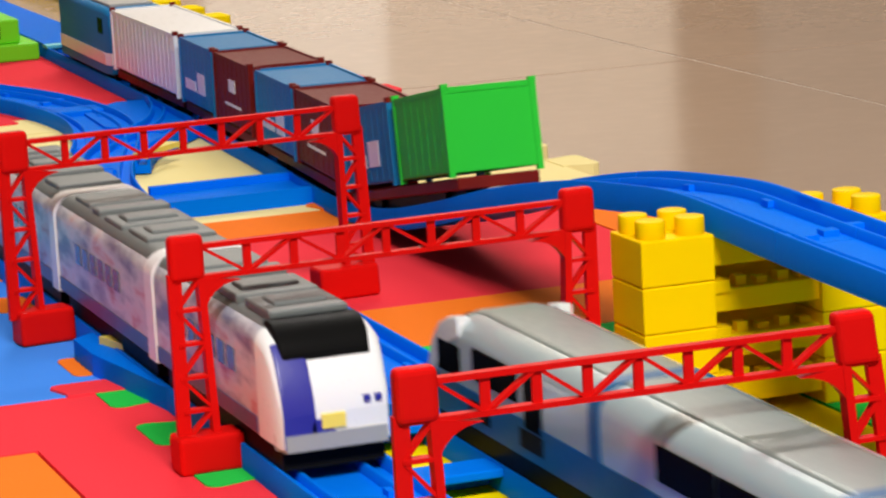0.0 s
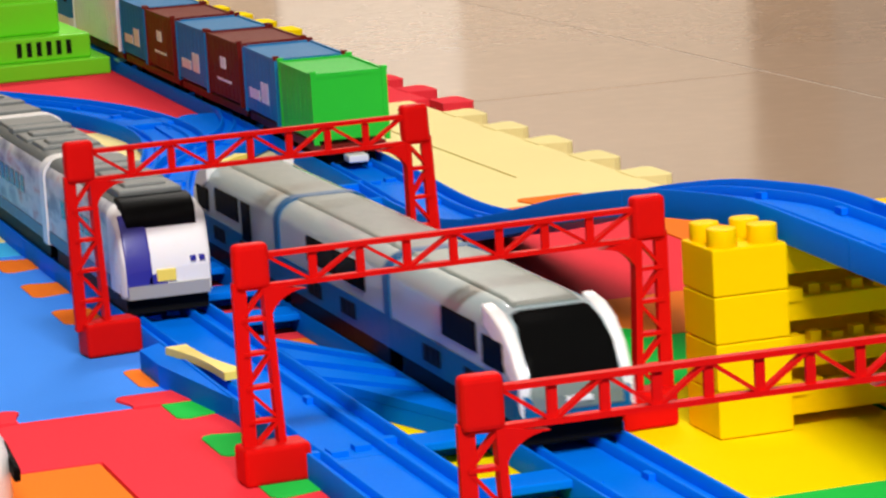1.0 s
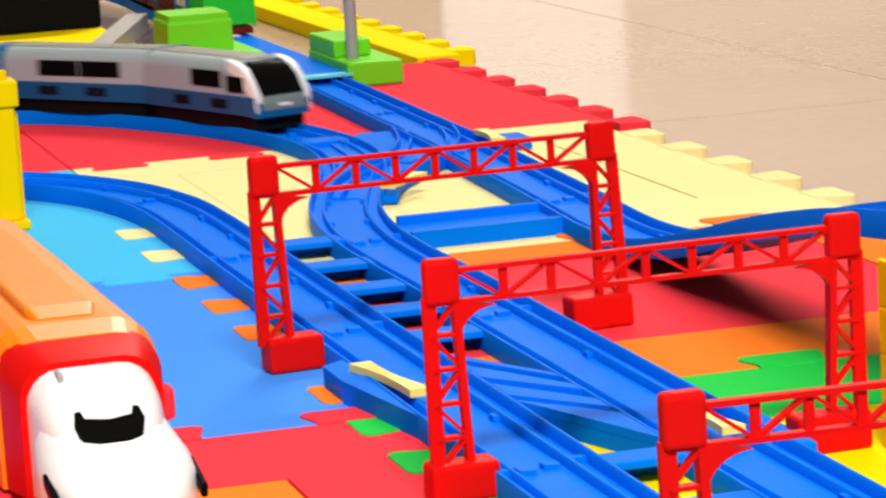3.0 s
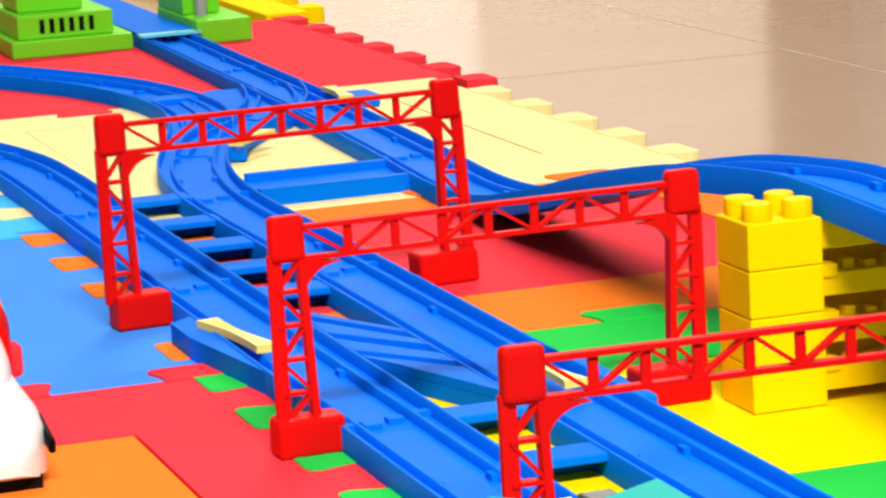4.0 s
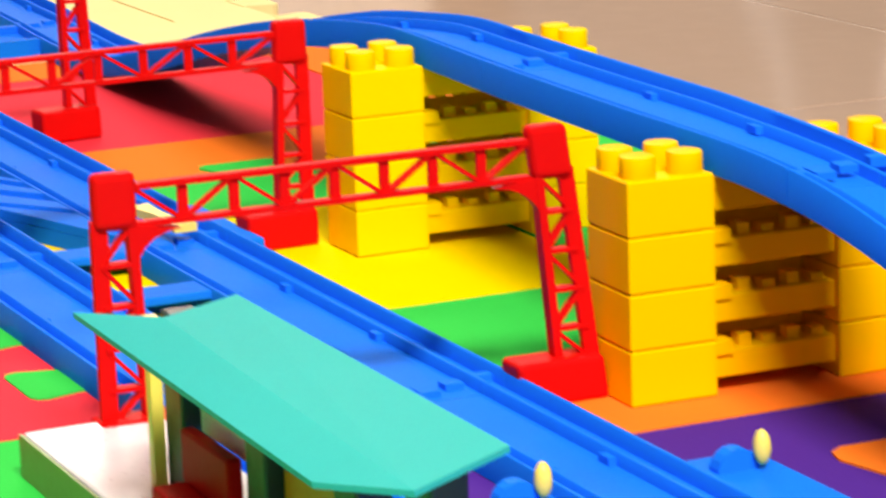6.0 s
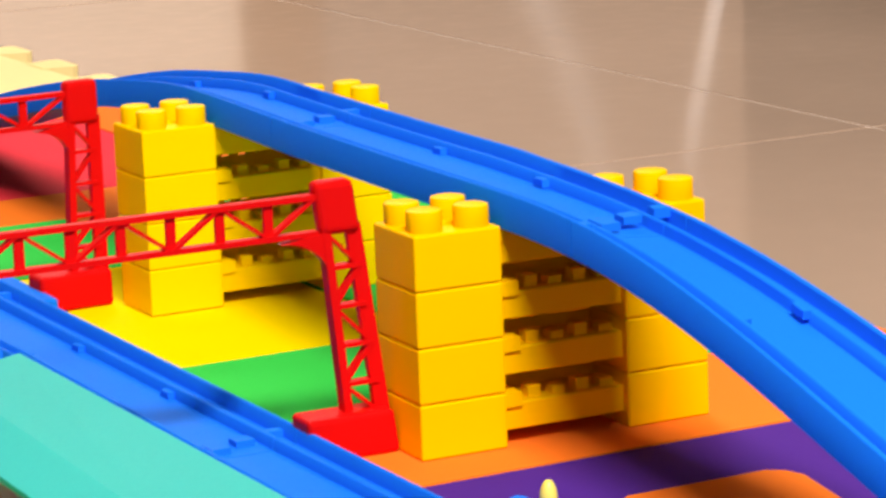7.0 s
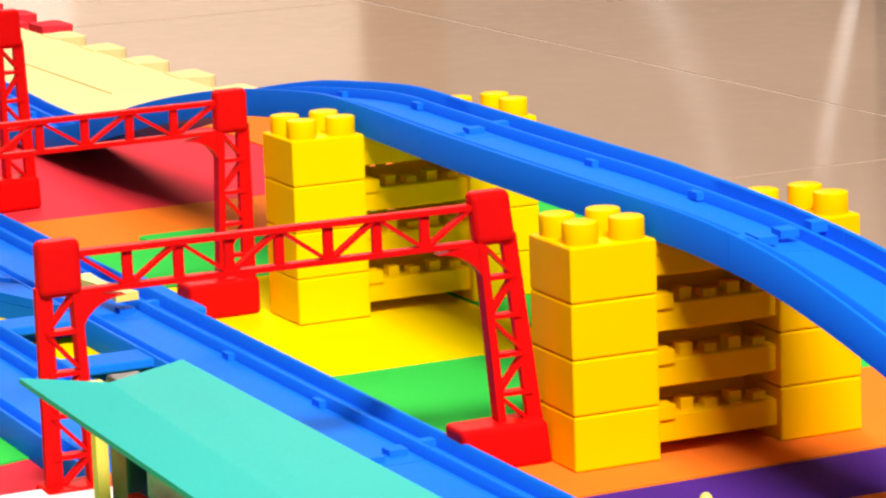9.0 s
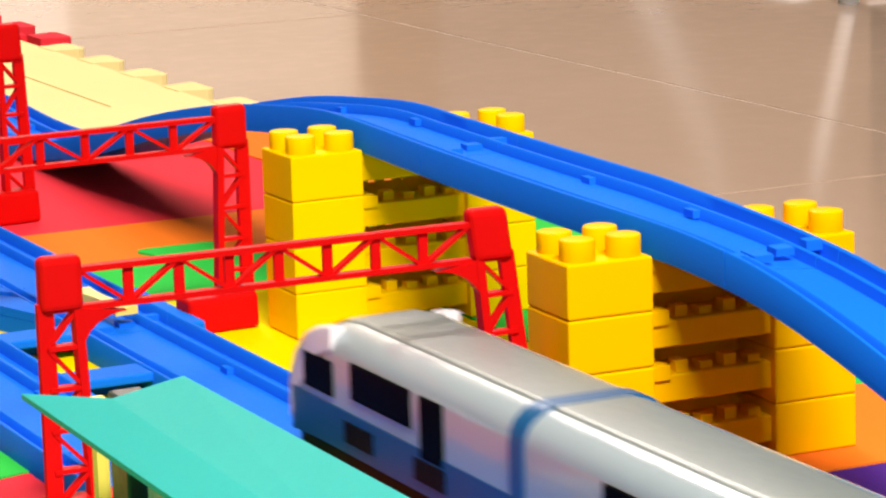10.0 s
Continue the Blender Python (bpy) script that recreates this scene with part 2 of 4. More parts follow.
tile_mat(0.0225, 0.352, 0.142, 0.470, F_ORANGE, "orange foam mat with a red inlay", (0.062, 0.30, 0.222, 0.420, F_RED, "red foam inlay"), teeth=[("W", 0.0225, 0.183, 0.48, 0.0705), ("N", 0.470, 0.215, 0.34, 0.075)])
tile_mat(0.0225, 0.352, -0.190, 0.142, F_GREEN, "green foam mat with a yellow inlay", (0.050, 0.228, -0.105, 0.062, F_YELLOW, "yellow foam inlay"), teeth=[("W", 0.0225, -0.137, 0.14, 0.0650), ("N", 0.142, 0.185, 0.34, 0.07)])
tile_mat(0.0225, 0.352, -0.62, -0.190, F_ORANGE, "orange foam mat with a purple inlay", (0.060, 0.30, -0.56, -0.275, F_PURPLE, "purple foam inlay"))
tile_mat(0.365, 0.40, 1.365, 2.1, F_YELLOW, "yellow foam edge mat on the floor", teeth=[("E", 0.40, 1.40, 2.1, 0.075)])
tile_mat(-0.335, 0.20, 1.42, 2.1, F_YELLOW, "yellow foam mat beyond the green toy bridge")
bm = bmesh.new()
prism(bm, tooth_shape(0.202, -0.358, (0, 1), 0.046, 0.040), -0.002, 0.0006)
tagged(part("foam_piece", bm, F_ORANGE), "loose orange foam letter piece on the purple mat", "foam piece")


# ---------------------------------------------------------------- track
def track_marks(line, s, parent):
    """The hooked joint and the small wheel stops of a rail piece."""
    p = line.at(s)
    d = (line.at(s + 0.005) - line.at(s - 0.005)).normalized()
    rot = d.to_track_quat("Y", "Z").to_matrix().to_4x4()
    bm = bmesh.new()
    m = Matrix.Translation(p) @ rot
    for x0, x1, y0, y1, z0, z1 in ((-0.0075, -0.0015, -0.004, 0.004, 0.0036, 0.0058), (0.002, 0.0078, 0.0005, 0.006, 0.0036, 0.0058), (-0.0172, -0.0120, -0.006, -0.002, 0.004, 0.0070), (0.0120, 0.0172, 0.001, 0.005, 0.004, 0.0070)):
        vs = box(bm, x0, x1, y0, y1, z0, z1)
        bmesh.ops.transform(bm, matrix=m, verts=vs)
    part("joint", bm, BLUE, parent)


def lay_marked(line, s0, s1, label, step=0.216):
    n = max(1, round((s1 - s0) / step))
    for k in range(n):
        a, b = s0 + (s1 - s0) * k / n, s0 + (s1 - s0) * (k + 1) / n
        ob = track_piece(line, a + 0.0003, b - 0.0003, label)
        track_marks(line, a + 0.008, ob)
        for q in (0.33, 0.66):
            p = line.at(a + (b - a) * q)
            d = (line.at(a + (b - a) * q + 0.005) - line.at(a + (b - a) * q - 0.005)).normalized()
            bm = bmesh.new()
            for sx in (-1, 1):
                vs = box(bm, sx * 0.0088 - 0.0012, sx * 0.0088 + 0.0012, -0.003, 0.003, 0.0038, 0.0062)
                bmesh.ops.transform(bm, matrix=Matrix.Translation(p) @ d.to_track_quat("Y", "Z").to_matrix().to_4x4(), verts=vs)
            part("wheel_stop", bm, BLUE, ob)


FLAT = "blue plastic toy track lying on foam mats"
lay_marked(LEFT, 0.0, 0.32, FLAT)
lay_marked(LEFT, 0.32, 0.55, FLAT)
lay_marked(LEFT, 0.55, 0.822, FLAT, 0.28)
lay_marked(LEFT, 0.822, LEFT.length, FLAT)
lay_marked(LOOP, 0.0, 0.47, FLAT)
lay_marked(LOOP, 0.47, 0.70, FLAT, 0.24)
lay_marked(LOOP, 0.70, 0.972, FLAT, 0.28)
lay_marked(LOOP, 0.972, LOOP.length, FLAT)
lay_marked(OUTER, 0.0, 0.86, "blue plastic toy track raised on yellow brick piers")
lay_marked(OUTER, 0.86, OUTER.length, FLAT)
track_piece(BRANCH, 0, BRANCH.length, "blue curved toy track branching from the outer line", "branch_track").location.z = 0.0007


# ladder of spacers between the two lines
ladder = thing("track_spacer", "blue plastic spacer ladder between two toy tracks", "track spacer")
for y in (0.500, 0.428, 0.362, 0.302, 0.240):
    part("rung", boxes((0.0585, 0.0865 + max(0, (y - 0.36) * 0.04), y - 0.0100, y + 0.0085, 0.0058, 0.0088), (0.0585, 0.0865, y + 0.0055, y + 0.0085, 0.0, 0.0058)), BLUE, ladder, bevel=0.0006)
low = thing("track_spacer", "blue plastic spacer frame between two toy tracks", "track spacer")
for y in (-0.004, -0.074, -0.150):
    part("rung", boxes((0.0585, 0.0865, y - 0.0090, y + 0.0075, 0.0058, 0.0088), (0.0585, 0.0865, y + 0.0050, y + 0.0075, 0.0, 0.0058)), BLUE, low, bevel=0.0006)
cross = thing("crossover_plate", "blue ribbed crossover plate joining two toy tracks", "track crossover")
bm = bmesh.new()
prism(bm, [(0.0592, 0.092), (0.0639, 0.0814), (0.0858, 0.0115), (0.0858, 0.1338), (0.0592, 0.1935)], 0.0, 0.0058)
part("base", bm, BLUE, cross)
for strip in ([(0.0592, 0.181), (0.0858, 0.1265), (0.0858, 0.1338), (0.0592, 0.1935)],
              [(0.0592, 0.142), (0.0858, 0.1004), (0.0858, 0.1118), (0.0592, 0.1677)],
              [(0.0592, 0.1063), (0.0858, 0.0672), (0.0858, 0.0827), (0.0592, 0.1285)],
              [(0.0592, 0.092), (0.0639, 0.0814), (0.0858, 0.0115), (0.0858, 0.0566), (0.0592, 0.0955)]):
    bm = bmesh.new()
    prism(bm, strip, 0.0060, 0.0093)
    part("rib", bm, BLUE, cross, bevel=0.0003, segs=1)
# the side box of the first turnout, with its lever
side = thing("turnout_box", "blue turnout side box with a yellow lever", "track turnout")
bm = bmesh.new()
prism(bm, [(0.0212, 0.205), (0.011, 0.196), (0.011, 0.165), (0.0212, 0.090)], 0.0, 0.0088)
part("box", bm, BLUE, side, bevel=0.0006)


def lever(x, y, rz, parent, z=0.0088, k=1.0):
    bm = bmesh.new()
    n = 14
    out = []
    for i in range(n + 1):
        u = i / n
        w = 0.0022 + 0.0022 * abs(2 * u - 1) ** 1.6
        out.append((w, (u - 0.5) * 0.060 * k))
    prism(bm, out + [(-a, b) for a, b in out[::-1]], 0, 0.003)
    ob = part("lever", bm, LEVER, parent, "pale yellow point lever", bevel=0.0006)
    ob.matrix_basis = pose(x, y, z, 0, 0, rz)


lever(0.0265, 0.152, 8, side)
far_turnout = thing("turnout_box", "blue turnout side box by the outer toy track", "track turnout")
part("box", boxes((0.155, 0.192, 0.868, 0.890, 0, 0.0075)), BLUE, far_turnout, bevel=0.001)
part("box", boxes((0.2585, 0.284, 0.800, 0.828, 0, 0.0075)), BLUE, far_turnout, bevel=0.001)
bm = bmesh.new()
prism(bm, [(0.172, 0.80), (0.196, 0.755), (0.226, 0.80), (0.238, 0.90), (0.205, 0.905), (0.176, 0.87)], 0.001, 0.0056)
part("plate", bm, BLUE, far_turnout)
lever(0.256, 0.795, -4, far_turnout, 0.0098, 0.8)
lever(0.166, 0.655, -40, far_turnout, 0.0090, 0.7)
near_turnout = thing("turnout_box", "blue turnout side box with a yellow lever", "track turnout")
part("box", boxes((0.1245, 0.131, -0.015, 0.055, 0, 0.0082)), BLUE, near_turnout, bevel=0.001)
lever(0.107, 0.026, 5, near_turnout, 0.0092, 0.7)
link = thing("link_plate", "blue plastic trough linking the branch and outer tracks", "track spacer")
for q in ((0.1265, 0.206, 0.490, 0.495, 0, 0.0088), (0.1275, 0.207, 0.495, 0.541, 0, 0.0050), (0.1325, 0.208, 0.541, 0.546, 0, 0.0088)):
    part("plank", boxes(q), BLUE, link)
stop = thing("stop_rail_base", "blue stop rail base with cream pegs beside the track", "track stop")
part("base", boxes((0.1245, 0.149, -0.385, -0.325, 0, 0.0065)), BLUE, stop, bevel=0.0012)
part("base", boxes((0.064, 0.0858, -0.385, -0.33, 0, 0.0065)), BLUE, stop, bevel=0.0012)
for x, y in ((0.1415, -0.343), (0.0805, -0.340)):
    bm = bmesh.new()
    bmesh.ops.create_uvsphere(bm, u_segments=14, v_segments=10, radius=1, matrix=Matrix.Translation((x, y, 0.0125)) @ Matrix.Diagonal((0.0024, 0.0024, 0.0048, 1)))
    part("peg", bm, LEVER, stop, "cream peg", smooth=True)
    bm = bmesh.new()
    bmesh.ops.create_cone(bm, cap_ends=True, segments=18, radius1=0.006, radius2=0.006, depth=0.005, matrix=Matrix.Translation((x - 0.006, y + 0.004, 0.0065)) @ Euler((radians(90), 0, 0)).to_matrix().to_4x4())
    part("knuckle", bm, BLUE, stop)


# ---------------------------------------------------------------- gantries
def gantry(m, W=0.158, splay=0.0, rise=(1.0, 1.0), first_foot=0.0):
    """A lattice gantry; splay: how far the foot of its second post has been bent out, in metres; rise: how tall its two posts are;
    first_foot: how far the first foot sits inward."""
    g = thing("catenary_gantry", "red plastic lattice gantry standing over both tracks", "gantry", "red lattice gantries", m)
    made = []

    def member(name, a, b, deep, wide):
        bm = bmesh.new()
        bar(bm, a, b, deep, wide)
        made.append(part(name, bm, RED, g))

    for sx in (0, 1):
        x0 = 0.0 if sx == 0 else W
        d = 1 if sx == 0 else -1
        first = len(made)
        xa = x0 + d * 0.0016

        def inner(z):
            return x0 + d * (0.0127 - 0.0022 * (z - 0.010) / 0.056)

        member("post_chord", (xa, 0, 0.010), (xa, 0, 0.068), 0.0046, 0.0025)
        member("post_chord", (inner(0.010), 0, 0.010), (inner(0.068), 0, 0.068), 0.0046, 0.0025)
        zs = [0.0105, 0.021, 0.0325, 0.044, 0.0555, 0.066]
        for k, (za, zb) in enumerate(zip(zs, zs[1:])):
            member("post_rung", (xa, 0, zb), (inner(zb), 0, zb), 0.0038, 0.0013)
            p, q = (xa, inner(zb)) if (k % 2 == 0) else (inner(za), xa)
            member("post_brace", (p, 0, za), (q, 0, zb), 0.0032, 0.0011)
        made.append(part("foot", boxes((first_foot - 0.0022 if sx == 0 else W - 0.0275, first_foot + 0.0212 if sx == 0 else W, -0.0066, 0.0066, 0.0, 0.0132)), RED, g, bevel=0.0017, segs=3))
        made.append(part("cap", boxes((min(x0, x0 + d * 0.0122), max(x0, x0 + d * 0.0122), -0.0031, 0.0031, 0.0655, 0.081)), RED, g, bevel=0.0020, segs=3))
        bm = bmesh.new()
        arc = [(x0 + d * 0.0115, 0.0500)] + [(x0 + d * (0.0115 + 0.013 * (1 - math.cos(a))), 0.0535 + 0.0105 * math.sin(a)) for a in [i * math.pi / 16 for i in range(9)]] + [(x0 + d * 0.0115, 0.0660)]
        lo = [bm.verts.new((x, -0.002, z)) for x, z in arc]
        hi = [bm.verts.new((x, 0.002, z)) for x, z in arc]
        bm.faces.new(lo)
        bm.faces.new(hi[::-1])
        for i in range(len(arc)):
            bm.faces.new((lo[i], hi[i], hi[(i + 1) % len(arc)], lo[(i + 1) % len(arc)]))
        made.append(part("bracket", bm, RED, g))
        if sx and splay:
            shear = Matrix.Identity(4)
            shear[0][2], shear[0][3] = -splay / 0.081, splay
            for ob in made[first:]:
                ob.data.transform(shear)
    xa, xb = 0.011, W - 0.011
    member("beam_chord", (xa, 0, 0.0765), (xb, 0, 0.0765), 0.0034, 0.0017)
    member("beam_chord", (xa, 0, 0.0660), (xb, 0, 0.0660), 0.0034, 0.0016)
    n = 8
    for k in range(n):
        x, x2 = xa + (xb - xa) * k / n, xa + (xb - xa) * (k + 1) / n
        za, zb = (0.0660, 0.0765) if k % 2 else (0.0765, 0.0660)
        member("beam_brace", (x, 0, za), (x2, 0, zb), 0.0028, 0.0011)
        if k:
            member("beam_strut", (x, 0, 0.0660), (x, 0, 0.0765), 0.0028, 0.0014)
    for ob in made:
        for v in ob.data.vertices:
            v.co.z *= rise[0] + (rise[1] - rise[0]) * v.co.x / W
    return g


gantry(pose(-0.0048, 0.237, 0, 0, 0, 7), 0.1600, 0.0035, (1.085, 1.065), 0.0040)
gantry(pose(0.0018, 0.0, 0, 0, 0, 2), 0.1552)
gantry(pose(0.0017, -0.230, 0, 0, 0, -1.2), 0.1395, 0.0100)


# ---------------------------------------------------------------- brick piers
LAYER = 0.0164
BW = 0.0275


def stud(bm, x, y, z):
    cyl(bm, x, y, z - 0.0005, z + 0.0062, 0.0052, 16)


def pier(x, y, span, tilt, paint, label):
    p = thing("brick_pier", label, "brick pier", "yellow brick piers", pose(x, y, 0, 0, 0, tilt))
    for k in range(4):
        z = k * LAYER
        for xx in (0.0, span):
            b = part("brick", boxes((xx, xx + BW, 0, BW, z + 0.0001, z + LAYER - 0.0001)), paint, p, bevel=0.0007)
            if k == 3:
                for i in (0.23, 0.77):
                    for j in (0.23, 0.77):
                        if xx and i < 0.5 and j < 0.5:
                            continue  # the track lies here
                        bm = bmesh.new()
                        stud(bm, xx + BW * i, BW * j, z + LAYER)
                        part("stud", bm, paint, b, smooth=True, bevel=0.0006)
        # flat cross brick with low studs on it
        top = z + LAYER - 0.0040
        c = part("cross_brick", boxes((BW - 0.001, span + 0.001, 0.003, BW - 0.002, top - 0.0080, top)), paint, p, bevel=0.0004, segs=1)
        w = span - BW
        for i in range(5 if k < 3 else 0):
            cx = BW + w * (i + 0.5) / 5
            part("low_stud", boxes((cx - 0.0020, cx + 0.0020, 0.006, 0.011, top - 0.0002, top + 0.0022 + 0.0012 * (i % 2))), paint, c)
        part("peg", boxes((BW - 0.001, BW + 0.006, 0.002, 0.014, top - 0.001, top + 0.0032)), paint, c)
        low, high = (z - 0.0042 if k else 0.0002), top - 0.0078
        mid = low + (high - low) * 0.50
        yb = BW - 0.0060
        part("back_wall", boxes((BW + 0.0005, span - 0.0005, yb, yb + 0.0018, low, mid)), paint, p)
        part("back_wall", boxes((BW + w * 0.62, span - 0.0005, yb, yb + 0.0018, mid, high)), paint, p)
        for i in range(4):
            cx = BW + w * (0.02 + 0.165 * i)
            part("slat", boxes((cx, cx + w * 0.085, yb, yb + 0.0018, mid, high)), paint, p)
    return p


pier(0.160, -0.0293, 0.0680, 0, YELLOW, "yellow toy brick pier of two towers and cross bricks")
pier(0.1505, -0.2538, 0.0675, -1.5, AMBER, "amber yellow toy brick pier of two towers")


# ---------------------------------------------------------------- toy station
def station():
    st = thing("toy_station", "toy station platform with a turquoise roof and red bench", "toy station")
    part("platform", boxes((-0.0205, 0.0185, -0.56, -0.2280, 0, 0.0125)), WHITE, st, "white platform", bevel=0.001)
    part("platform_wall", boxes((-0.0215, -0.0205, -0.56, -0.2270, 0, 0.0118)), material("olive_plastic", (0.20, 0.30, 0.09), 0.5), st, "olive platform side")
    dark = material("dark_green_post", (0.008, 0.035, 0.03), 0.4)
    for y in (-0.303, -0.360, -0.415, -0.455):
        part("post", boxes((-0.003, 0.006, y - 0.0065, y + 0.0065, 0.0125, 0.0585)), dark, st, "dark green roof post", bevel=0.0008)
    part("sign_strip", boxes((-0.0062, -0.0030, -0.296, -0.2925, 0.0125, 0.0565)), LEVER, st, "yellow edge strip")
    part("bench", boxes((-0.014, -0.002, -0.349, -0.316, 0.0125, 0.0195), (-0.006, -0.002, -0.349, -0.316, 0.0195, 0.0330)), RED, st, "red bench", bevel=0.0008)
    part("wall_panel", boxes((0.001, 0.004, -0.352, -0.312, 0.03, 0.054)), WHITE, st, "white wall panel", bevel=0.0005)
    part("wall_panel", boxes((0.001, 0.004, -0.407, -0.368, 0.02, 0.054)), ORANGE, st, "orange and blue wall panel", bevel=0.0005)
    # the roof: a flat middle with a lower western eave and chamfered ends
    bm = bmesh.new()
    th = 0.0014
    top = [(0.0135, -0.308, 0.0625), (0.0140, -0.464, 0.0625), (-0.0145, -0.481, 0.0620), (-0.0120, -0.327, 0.0640)]
    eave = [(-0.0120, -0.327, 0.0640), (-0.0145, -0.481, 0.0620), (-0.0260, -0.456, 0.0590), (-0.0250, -0.296, 0.0605)]
    verts = {}

    def v(p, dz):
        k = (p, dz)
        if k not in verts:
            verts[k] = bm.verts.new((p[0], p[1], p[2] - dz))
        return verts[k]

    for quad in (top, eave):
        bm.faces.new([v(p, 0) for p in quad])
        bm.faces.new([v(p, th) for p in quad][::-1])
    rim = [top[0], top[1], top[2], eave[2], eave[3], top[3]]
    for i in range(6):
        a, b = rim[i], rim[(i + 1) % 6]
        bm.faces.new((v(a, 0), v(a, th), v(b, th), v(b, 0)))
    part("roof", bm, TEAL, st, "turquoise plastic roof")
    return st


station()


# ---------------------------------------------------------------- green toy bridge over the outer line
def green_bridge():
    g = thing("toy_bridge_house", "lime green plastic bridge house over the outer track", "toy building")
    part("base", boxes((0.138, 0.226, 1.215, 1.34, 0, 0.0125)), GREEN, g, bevel=0.0015)
    part("step", boxes((0.144, 0.214, 1.222, 1.33, 0.0125, 0.0300)), GREEN, g, bevel=0.0015)
    # Black strips in place of the shade inside the fence openings.
    for k in range(6):
        part("slot", boxes((0.160 + k * 0.0072, 0.1635 + k * 0.0072, 1.2212, 1.2240, 0.0165, 0.0265)), BLACK, g, "black strip standing for shade in a fence slot")
    part("tower", boxes((0.148, 0.196, 1.240, 1.30, 0.0300, 0.0540)), GREEN, g, bevel=0.002)
    bm = bmesh.new()
    prism(bm, [(0.150, 1.242), (0.194, 1.242), (0.194, 1.298), (0.150, 1.298)], 0.054, 0.0585)
    part("tower_top", bm, GREEN, g, bevel=0.002)
    part("base", boxes((0.271, 0.312, 1.205, 1.33, 0, 0.0175)), GREEN, g, bevel=0.0015)
    part("step", boxes((0.272, 0.300, 1.25, 1.33, 0.0175, 0.030)), GREEN, g, bevel=0.0015)
    bm = bmesh.new()
    cyl(bm, 0.283, 1.238, 0.0175, 0.075, 0.0045, 18)
    part("pole", bm, GREY, g, "pale grey pole", smooth=True)
    part("deck", boxes((0.2295, 0.2725, 1.215, 1.62, 0.0091, 0.0112)), BLUE, g, "smooth blue deck plate")
    part("lip", boxes((0.2285, 0.2735, 1.200, 1.215, 0.0088, 0.0108)), material("aqua_plastic", (0.12, 0.65, 0.75), 0.4), g, "aqua lip")
    return g


green_bridge()
ramp = thing("grey_ramp", "grey plastic ramp board on the red foam mat", "toy ramp")
bm = bmesh.new()
prism(bm, [(0.096, 1.40), (0.114, 1.394), (0.232, 1.80), (0.214, 1.806)], 0.0, 0.015)
part("board", bm, GREY, ramp, bevel=0.001)
tagged(part("dark_box", boxes((-0.32, 0.20, 1.86, 2.05, 0, 0.09)), BLACK, bevel=0.004), "black plastic toy box at the back of the mats", "toy box")


# ---------------------------------------------------------------- trains
def ring(w, z0, z1, r, n=5):
    pts = [(-w, z0), (-w, z1 - r)]
    if r > 0:
        for i in range(1, n + 1):
            a = i / n * math.pi / 2
            pts.append((-w + r - r * math.cos(a), z1 - r + r * math.sin(a)))
        for i in range(0, n):
            a = (1 - i / n) * math.pi / 2
            pts.append((w - r + r * math.cos(a), z1 - r + r * math.sin(a)))
        pts.append((w, z1 - r))
    else:
        pts += [(w, z1)]
    pts.append((w, z0))
    return pts


def loft(stations):
    """A closed body through sections (y, half width, bottom, top, corner radius)."""
    bm = bmesh.new()
    rings = [[bm.verts.new((x, y, z)) for x, z in ring(w, z0, z1, r)] for y, w, z0, z1, r in stations]
    n = len(rings[0])
    for a, b in zip(rings, rings[1:]):
        for i in range(n):
            bm.faces.new((a[i], a[(i + 1) % n], b[(i + 1) % n], b[i]))
    bm.faces.new(rings[0])
    bm.faces.new(rings[-1][::-1])
    return bm


def turned(sts, flip):
    return [(-y, *q) for y, *q in sts][::-1] if flip else sts


def wheels(parent, L):
    for y in (-L * 0.30, L * 0.30):
        for x in (-0.0144, 0.0144):
            bm = bmesh.new()
            bmesh.ops.create_cone(bm, cap_ends=True, segments=18, radius1=0.006, radius2=0.006, depth=0.0026, matrix=Matrix.Translation((x, y, 0.0109)) @ Euler((0, radians(90), 0)).to_matrix().to_4x4())
            part("wheel", bm, BLACK, parent)


def widened(car, k):
    """Set a car's breadth; its wheels stay on the rails."""
    for ob in car.children_recursive:
        if not ob.name.startswith("wheel"):
            ob.data.transform(Matrix.Diagonal((k, 1, 1, 1)))
            ob.location.x *= k
    return car


CAR = 0.150
PITCH = 0.158


